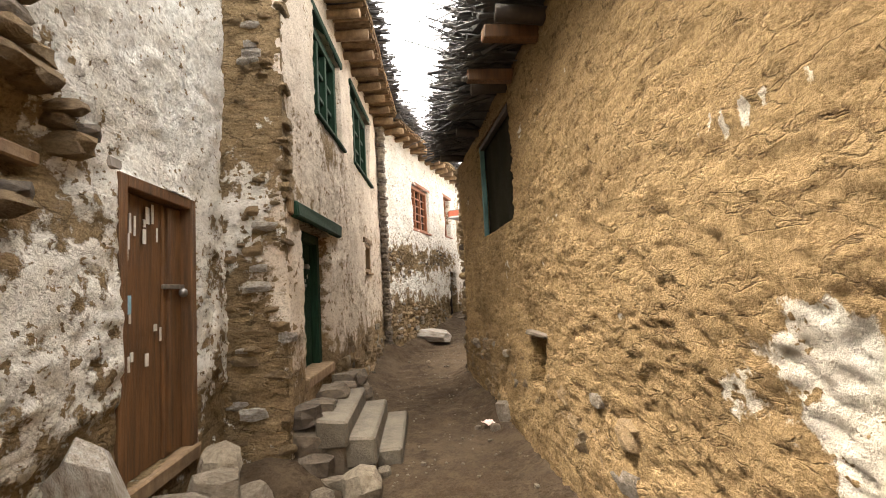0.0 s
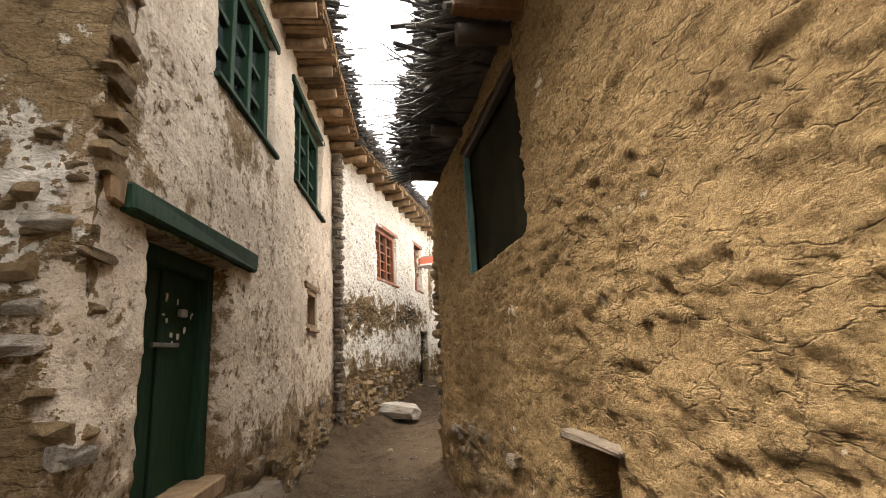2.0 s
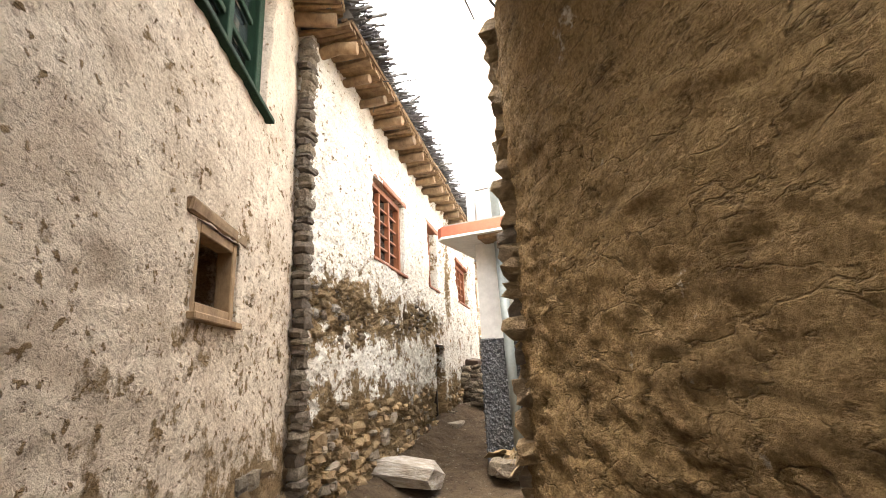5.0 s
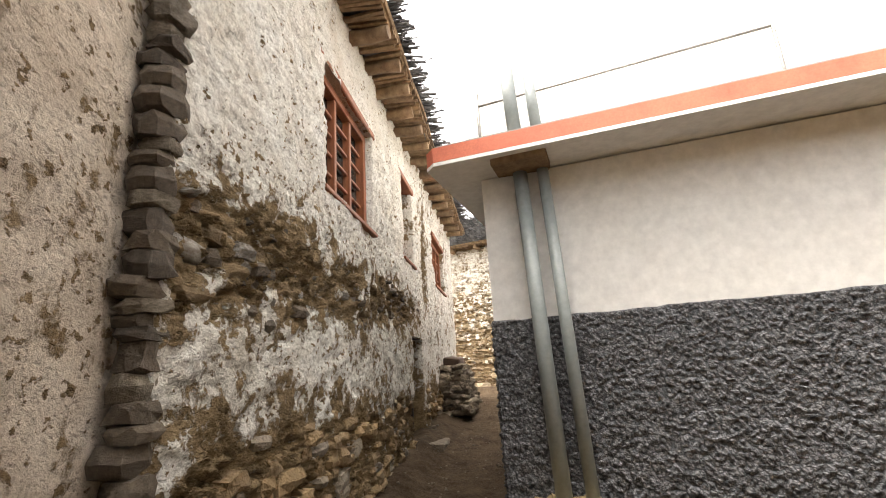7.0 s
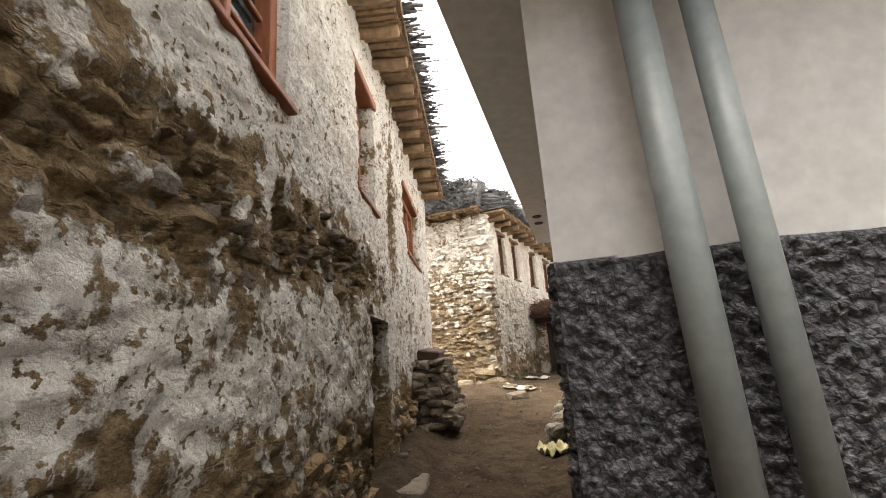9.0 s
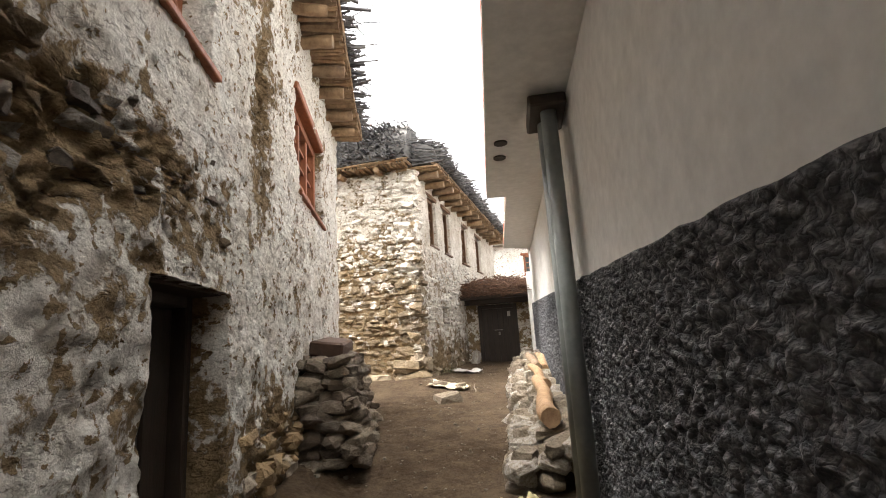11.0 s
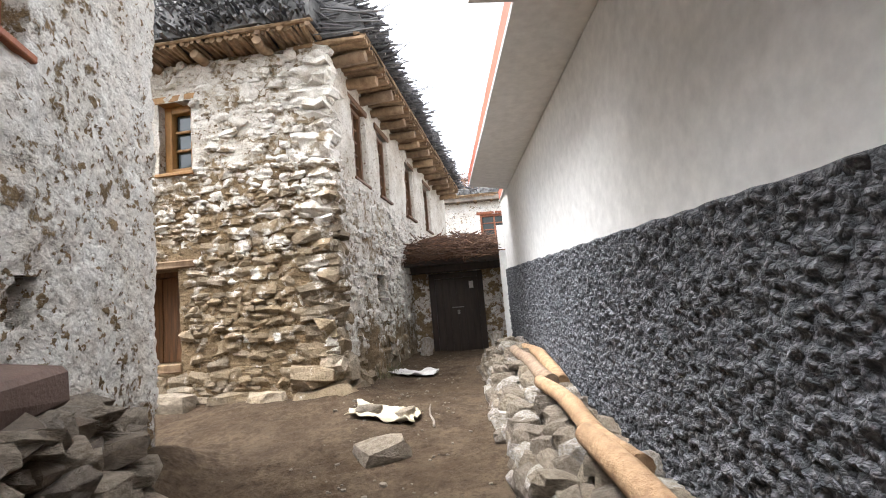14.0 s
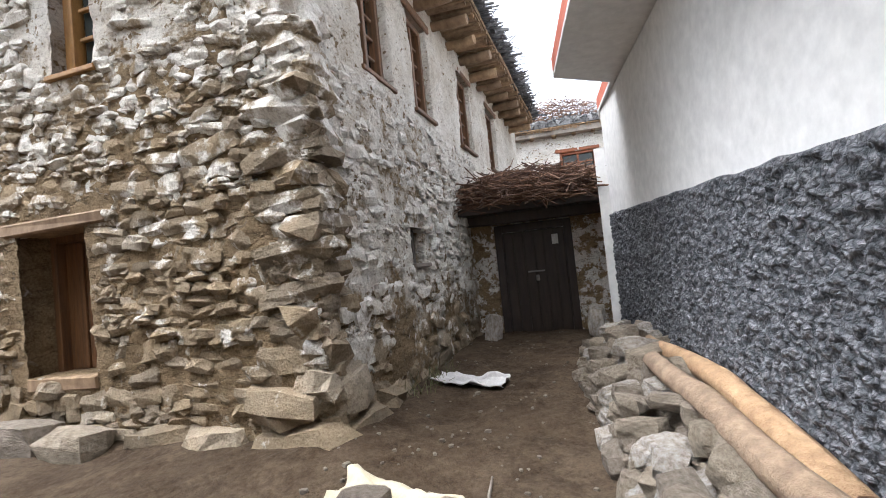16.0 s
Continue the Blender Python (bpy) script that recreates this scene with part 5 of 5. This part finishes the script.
log("dry_twig", wavy((3.55, 19.4, gz(3.55, 19.4) + .02), (3.8, 20.0, gz(3.8, 20.0) + .02), 5, .015, 3), [.012, .011, .01, .008, .006], M_GREYWOOD, "thin dry twig on the earth", "twig", sides=6)
for s, o in ((0.34, 0.38), (1.56, 0.42)):
    p = GATE.place(s, 0, o).translation
    stone_at("white_stone", ST_LIMED[int(s * 3) % 8], pose(p.x, p.y, 1.0 + 0.14, 5, 8, 40) @ Matrix.Diagonal((0.2, 0.18, 0.36, 1)), "whitewashed stone standing beside the gate", "stone", group="gate stones")
brush_heap("brush_canopy", GATE.place(0.95, 2.66, 0.15), 1.1, 0.6, 0.46, 2400, M_TWIG, "reddish twigs heaped over the gate's lintel", 21)
slab("gate_roof", [tuple(GATE.place(-0.1, 0, 0.5).translation[:2]), tuple(GATE.place(1.95, 0, 0.5).translation[:2]), tuple(GATE.place(1.95, 0, -0.6).translation[:2]), tuple(GATE.place(-0.1, 0, -0.6).translation[:2])], 2.58, 2.66, M_DARKWOOD, "dark timber boards over the gate")
brush_heap("brush_dome", pose(10.9, 29.3, 5.4), 1.7, 1.2, 1.1, 1800, M_TWIG, "dome of reddish brushwood on the far roof", 22)

# ---- stones of the walls ----
def stone_courses(line, s0, s1, z0f, z1, openings, seed, hmin, hmax, parent, near, meshes_by, extra_big=0.0, out=-0.058, fill=1.0, loose=0.0):
    """Uneven courses of stones bedded in a wall face; with loose they differ in height, tilt and proudness."""
    rng = random.Random(seed)
    parts, rest = 0, {}
    z = z0f
    while z < z1:
        hh = rng.uniform(hmin, hmax) * (1 + extra_big * max(0, 1.7 - z))
        s = s0 + rng.uniform(0, 0.1)
        while s < s1:
            w = rng.uniform(1.1, 2.9 - 0.7 * loose) * hh * (1 + 0.3 * extra_big * max(0, 1.7 - z))
            w = min(w, s1 - s + 0.03)
            hs = hh * (1 + loose * rng.uniform(-0.4, 0.45))
            wave = loose * 0.07 * math.sin(s * 1.9 + z * 2.3) + loose * rng.uniform(-.03, .03)
            sc, zc = s + w / 2, z + hh / 2 + rng.uniform(-.02, .02) + wave
            hit = any(o[0] - w * 0.45 < sc < o[1] + w * 0.45 and o[2] - hh * 0.45 < zc < o[3] + hh * 0.45 + 0.1 for o in openings)
            if not hit and w > 0.05 and rng.random() < fill:
                me = meshes_by(rng, sc, zc)
                if me is not None:
                    tip = 5 + 13 * loose
                    m = line.place(min(sc, line.total), zc, out + rng.uniform(-.02, .022)) @ pose(0, 0, 0, rng.uniform(-4, 4), rng.uniform(-tip, tip), rng.uniform(-5, 5)) @ Matrix.Diagonal((w * (1 + 0.08 * loose), rng.uniform(.13, .2), hs * (1.06 + 0.06 * loose), 1))
                    if parts < 300 and near(sc, zc):
                        stone_at("stone", me, m, parent=parent)
                        parts += 1
                    else:
                        rest.setdefault(me.materials[0].name, []).append((me, m))
            s += w * rng.uniform(0.94, 1.02)
        z += hh * 0.95
    for key, items in rest.items():
        joined("stones", items, bpy.data.materials[key], "", "", parent)


ST_RUBBLE, ST_LIMERUBBLE = stone_set("rubble_stone", 500, M_RUBBLE, 14, 0.2), stone_set("limed_rubble_stone", 540, M_LIMERUBBLE, 14, 0.2)


def pick_sf(rng, s, z):
    if blob(s, z, k0 - 0.5, 4.0, 0.45, 0.5) > 0.45:
        return None
    return ST_RUBBLE[rng.randrange(14)]


def pick_sr(rng, s, z):
    if z > 3.5 or (z > 1.6 and rng.random() < 0.25):
        return None
    return ST_LIMERUBBLE[rng.randrange(14)]


WN1, WN2, WW4 = scene.objects["wall_north_1"], scene.objects["wall_north_2"], scene.objects["wall_west_4"]
stone_courses(SF, 3.2, SF.total + 0.04, 0.7, 4.98, [SWIN, SDOOR], 31, 0.05, 0.12, WN1, lambda s, z: s > 6.2 and z < 2.3, pick_sf, 0.6, out=-0.069, loose=0.65)
stone_courses(SR, -0.04, 6.8, 0.75, 4.85, NW + [NS], 32, 0.05, 0.12, WN2, lambda s, z: s < 2.2 and z < 2.4, pick_sr, 0.6, out=-0.075, loose=0.65)
# larger corner stones where the two faces meet
quoins = empty("corner_stones", pose(0, 0, 0), "large rough corner stones of the rubble house", "stone edge")
rng = random.Random(77)
z, turn = 0.8, 0
while z < 4.8:
    hh = rng.uniform(.1, .17) * (1.45 if z < 1.7 else 1)
    ln, at_s = (SF, SF.total - 0.16) if turn % 2 else (SR, 0.16)
    stone_at("stone", (ST_RUBBLE if z < 4 else ST_LIMERUBBLE)[rng.randrange(14)], ln.place(at_s, z + hh / 2, -0.10 + rng.uniform(-.015, .02)) @ pose(0, 0, 0, 0, rng.uniform(-6, 6), rng.uniform(-6, 6)) @ Matrix.Diagonal((rng.uniform(.38, .55), .27, hh * 1.08, 1)), parent=quoins)
    z += hh * 0.97
    turn += 1
for i, (ln, at_s, z, w, hh) in enumerate(((SF, SF.total - 0.25, 0.98, 0.62, 0.26), (SR, 0.28, 0.96, 0.55, 0.3), (SF, SF.total - 0.3, 1.22, 0.5, 0.24), (SR, 0.22, 1.24, 0.46, 0.26), (SF, SF.total - 0.85, 0.98, 0.44, 0.22), (SR, 0.8, 0.98, 0.42, 0.24), (SF, SF.total - 1.3, 1.0, 0.5, 0.2))):
    stone_at("stone", ST_RUBBLE[(3 * i + 1) % 14], ln.place(at_s, z, -0.06) @ pose(0, 0, 0, 6 - 3 * (i % 4), 5 * (i % 3) - 5, 4 * i - 10) @ Matrix.Diagonal((w, 0.36, hh, 1)), parent=quoins)
for ds_, sz in ((0.25, (0.5, 0.3, 0.26)), (0.75, (0.42, 0.28, 0.22)), (-0.2, (0.36, 0.26, 0.2))):
    p = SF.place(SDOOR[0] + ds_, 0, 0.2).translation
    loose_stone(p.x, p.y, sz, 960 + int(ds_ * 8), ST_GREY, "dark grey boulder below the brown door", "boulder", -35, 0.3)
ST_MUD = stone_set("mud_stone", 400, M_MUDSTONE)


def pick_band(rng, s, z):
    d = abs(z - 2.05 - 0.06 * s) / 0.42 + 0.5 * (float(fbm(np.array(s * 2.5), np.array(z * 3), 401)) - 0.5)
    if rng.random() < 0.5 + d * 0.6:
        return None
    return (ST_DARK if rng.random() < 0.35 else ST_MUD if rng.random() < 0.6 else ST_LIMED)[rng.randrange(8)]


stone_courses(W3, 0.05, 5.6, 1.6, 2.9, [OD, RW1, RW2], 33, 0.03, 0.085, WW4, lambda s, z: True, pick_band, out=-0.092)
WW1, WE1 = scene.objects["wall_west_1"], scene.objects["wall_east_1"]


def pick_foot(rng, s, z):
    return None if rng.random() < z * 0.8 else (ST_MUD if rng.random() < 0.8 else ST_GREY)[rng.randrange(8)]


stone_courses(MR, 6.3, 11.8, -0.05, 0.85, [VENT], 34, 0.06, 0.14, WE1, lambda s, z: True, pick_foot, out=-0.045)


def pick_hole(rng, s, z):
    return None if abs(s - S1 + 0.75) / 0.5 + abs(z - 2.3) / 0.5 > 1 + rng.uniform(-.2, .2) else (ST_MUD if rng.random() < 0.7 else ST_DARK)[rng.randrange(8)]


stone_courses(W1, S1 - 1.4, S1 - 0.15, 1.85, 2.85, [(S1 - 0.85, S1 - 0.42, 2.05, 2.3)], 35, 0.05, 0.12, WW1, lambda s, z: True, pick_hole, out=-0.05)


def pick_pier(rng, s, z):
    return None if rng.random() < 0.62 + 0.2 * (z < 3) else (ST_MUD if rng.random() < 0.8 else ST_LIMED)[rng.randrange(8)]


stone_courses(BUT, 0.0, 0.55, 0.1, 4.9, [], 36, 0.04, 0.09, scene.objects["wall_west_2"], lambda s, z: True, pick_pier, out=-0.065)
stone_courses(W2, 1.8, 5.9, 0.0, 0.9, [GD], 37, 0.06, 0.13, scene.objects["wall_west_3"], lambda s, z: True, pick_foot, out=-0.05)
stone_courses(W3, 0.1, 9.5, 0.25, 1.2, [OD], 38, 0.06, 0.13, WW4, lambda s, z: False, lambda rng, s, z: None if rng.random() < 0.3 + 0.6 * (z - 0.4) else (ST_MUD if rng.random() < 0.75 else ST_GREY)[rng.randrange(8)], out=-0.06)
# ragged stone edge where the far left house begins
edge = empty("stone_edge", pose(0, 0, 0), "ragged column of thin dark stones ending the wall", "stone edge")
z = 0.2
while z < 4.85:
    hh = rng.uniform(.045, .11)
    stone_at("stone", (ST_DARK if rng.random() < 0.7 else ST_GREY)[rng.randrange(8)], W3.place(0.0, z + hh / 2, -0.05 + rng.uniform(-.02, .03)) @ pose(0, 0, 0, 0, rng.uniform(-6, 6), rng.uniform(-10, 10)) @ Matrix.Diagonal((rng.uniform(.10, .2), .13, hh * 1.05, 1)), parent=edge)
    z += hh
# rubble corner of the mud house
corner = empty("rubble_corner", pose(0, 0, 0), "broken corner of bare rubble stones on the mud house", "stone edge")
sc0 = s_of(MR, 7.81) - 0.12
z = 0.1
while z < 3.4:
    hh = rng.uniform(.07, .15)
    for k in range(4):
        w = rng.uniform(.2, .34)
        stone_at("stone", (ST_DARK if rng.random() < 0.25 else ST_MUD)[rng.randrange(8)], MR.place(sc0 + 0.1 + k * 0.25 + rng.uniform(-.06, .06), z + hh / 2, rng.uniform(-.13, -.07)) @ pose(0, 0, 0, rng.uniform(-8, 8), rng.uniform(-8, 8), rng.uniform(-12, 12)) @ Matrix.Diagonal((w, .24, hh * 1.1, 1)), parent=corner)
    z += hh * 0.95

# grit on the lane
items = []
for i in range(1000):
    y = rng.uniform(1.5, 23)
    x = np.interp(y, [0, 8, 12, 18, 23], [-0.3, -0.3, -0.1, 2.4, 5.2]) + rng.gauss(0, 0.55)
    r = rng.uniform(0.004, 0.012) * (1.8 if rng.random() < 0.1 else 1)
    items.append((ST_GREY[i % 8], (float(x), y, r)))
xs, ys = np.array([i[1][0] for i in items]), np.array([i[1][1] for i in items])
zs = ground_full(xs, ys)
joined("grit", [(me, pose(p[0], p[1], float(z) + p[2] * 0.3, 0, 0, (k * 47) % 360) @ Matrix.Diagonal((p[2] * 2.4, p[2] * 1.8, p[2] * 1.4, 1))) for k, ((me, p), z) in enumerate(zip(items, zs))], M_STEP, "small grit and pebbles strewn on the lane", "grit")

# dry weeds at the stone house's foot
items = []
for i in range(45):
    p = SR.place(rng.uniform(0.9, 1.7), 0, rng.uniform(0.05, 0.25)).translation
    a = Vector((p.x, p.y, gz(p.x, p.y)))
    items.append((a, a + Vector((rng.gauss(0, .06), rng.gauss(0, .06), rng.uniform(.05, .18))), 0.004, 0.0015))
sticks("dry_weeds", items, simple("yellow_green_weed", [(0.3, (0.06, 0.07, 0.025)), (0.7, (0.17, 0.16, 0.07))], 8, 0.8, 0.001), "yellowish dry weeds at the wall's foot", "weeds", 3)
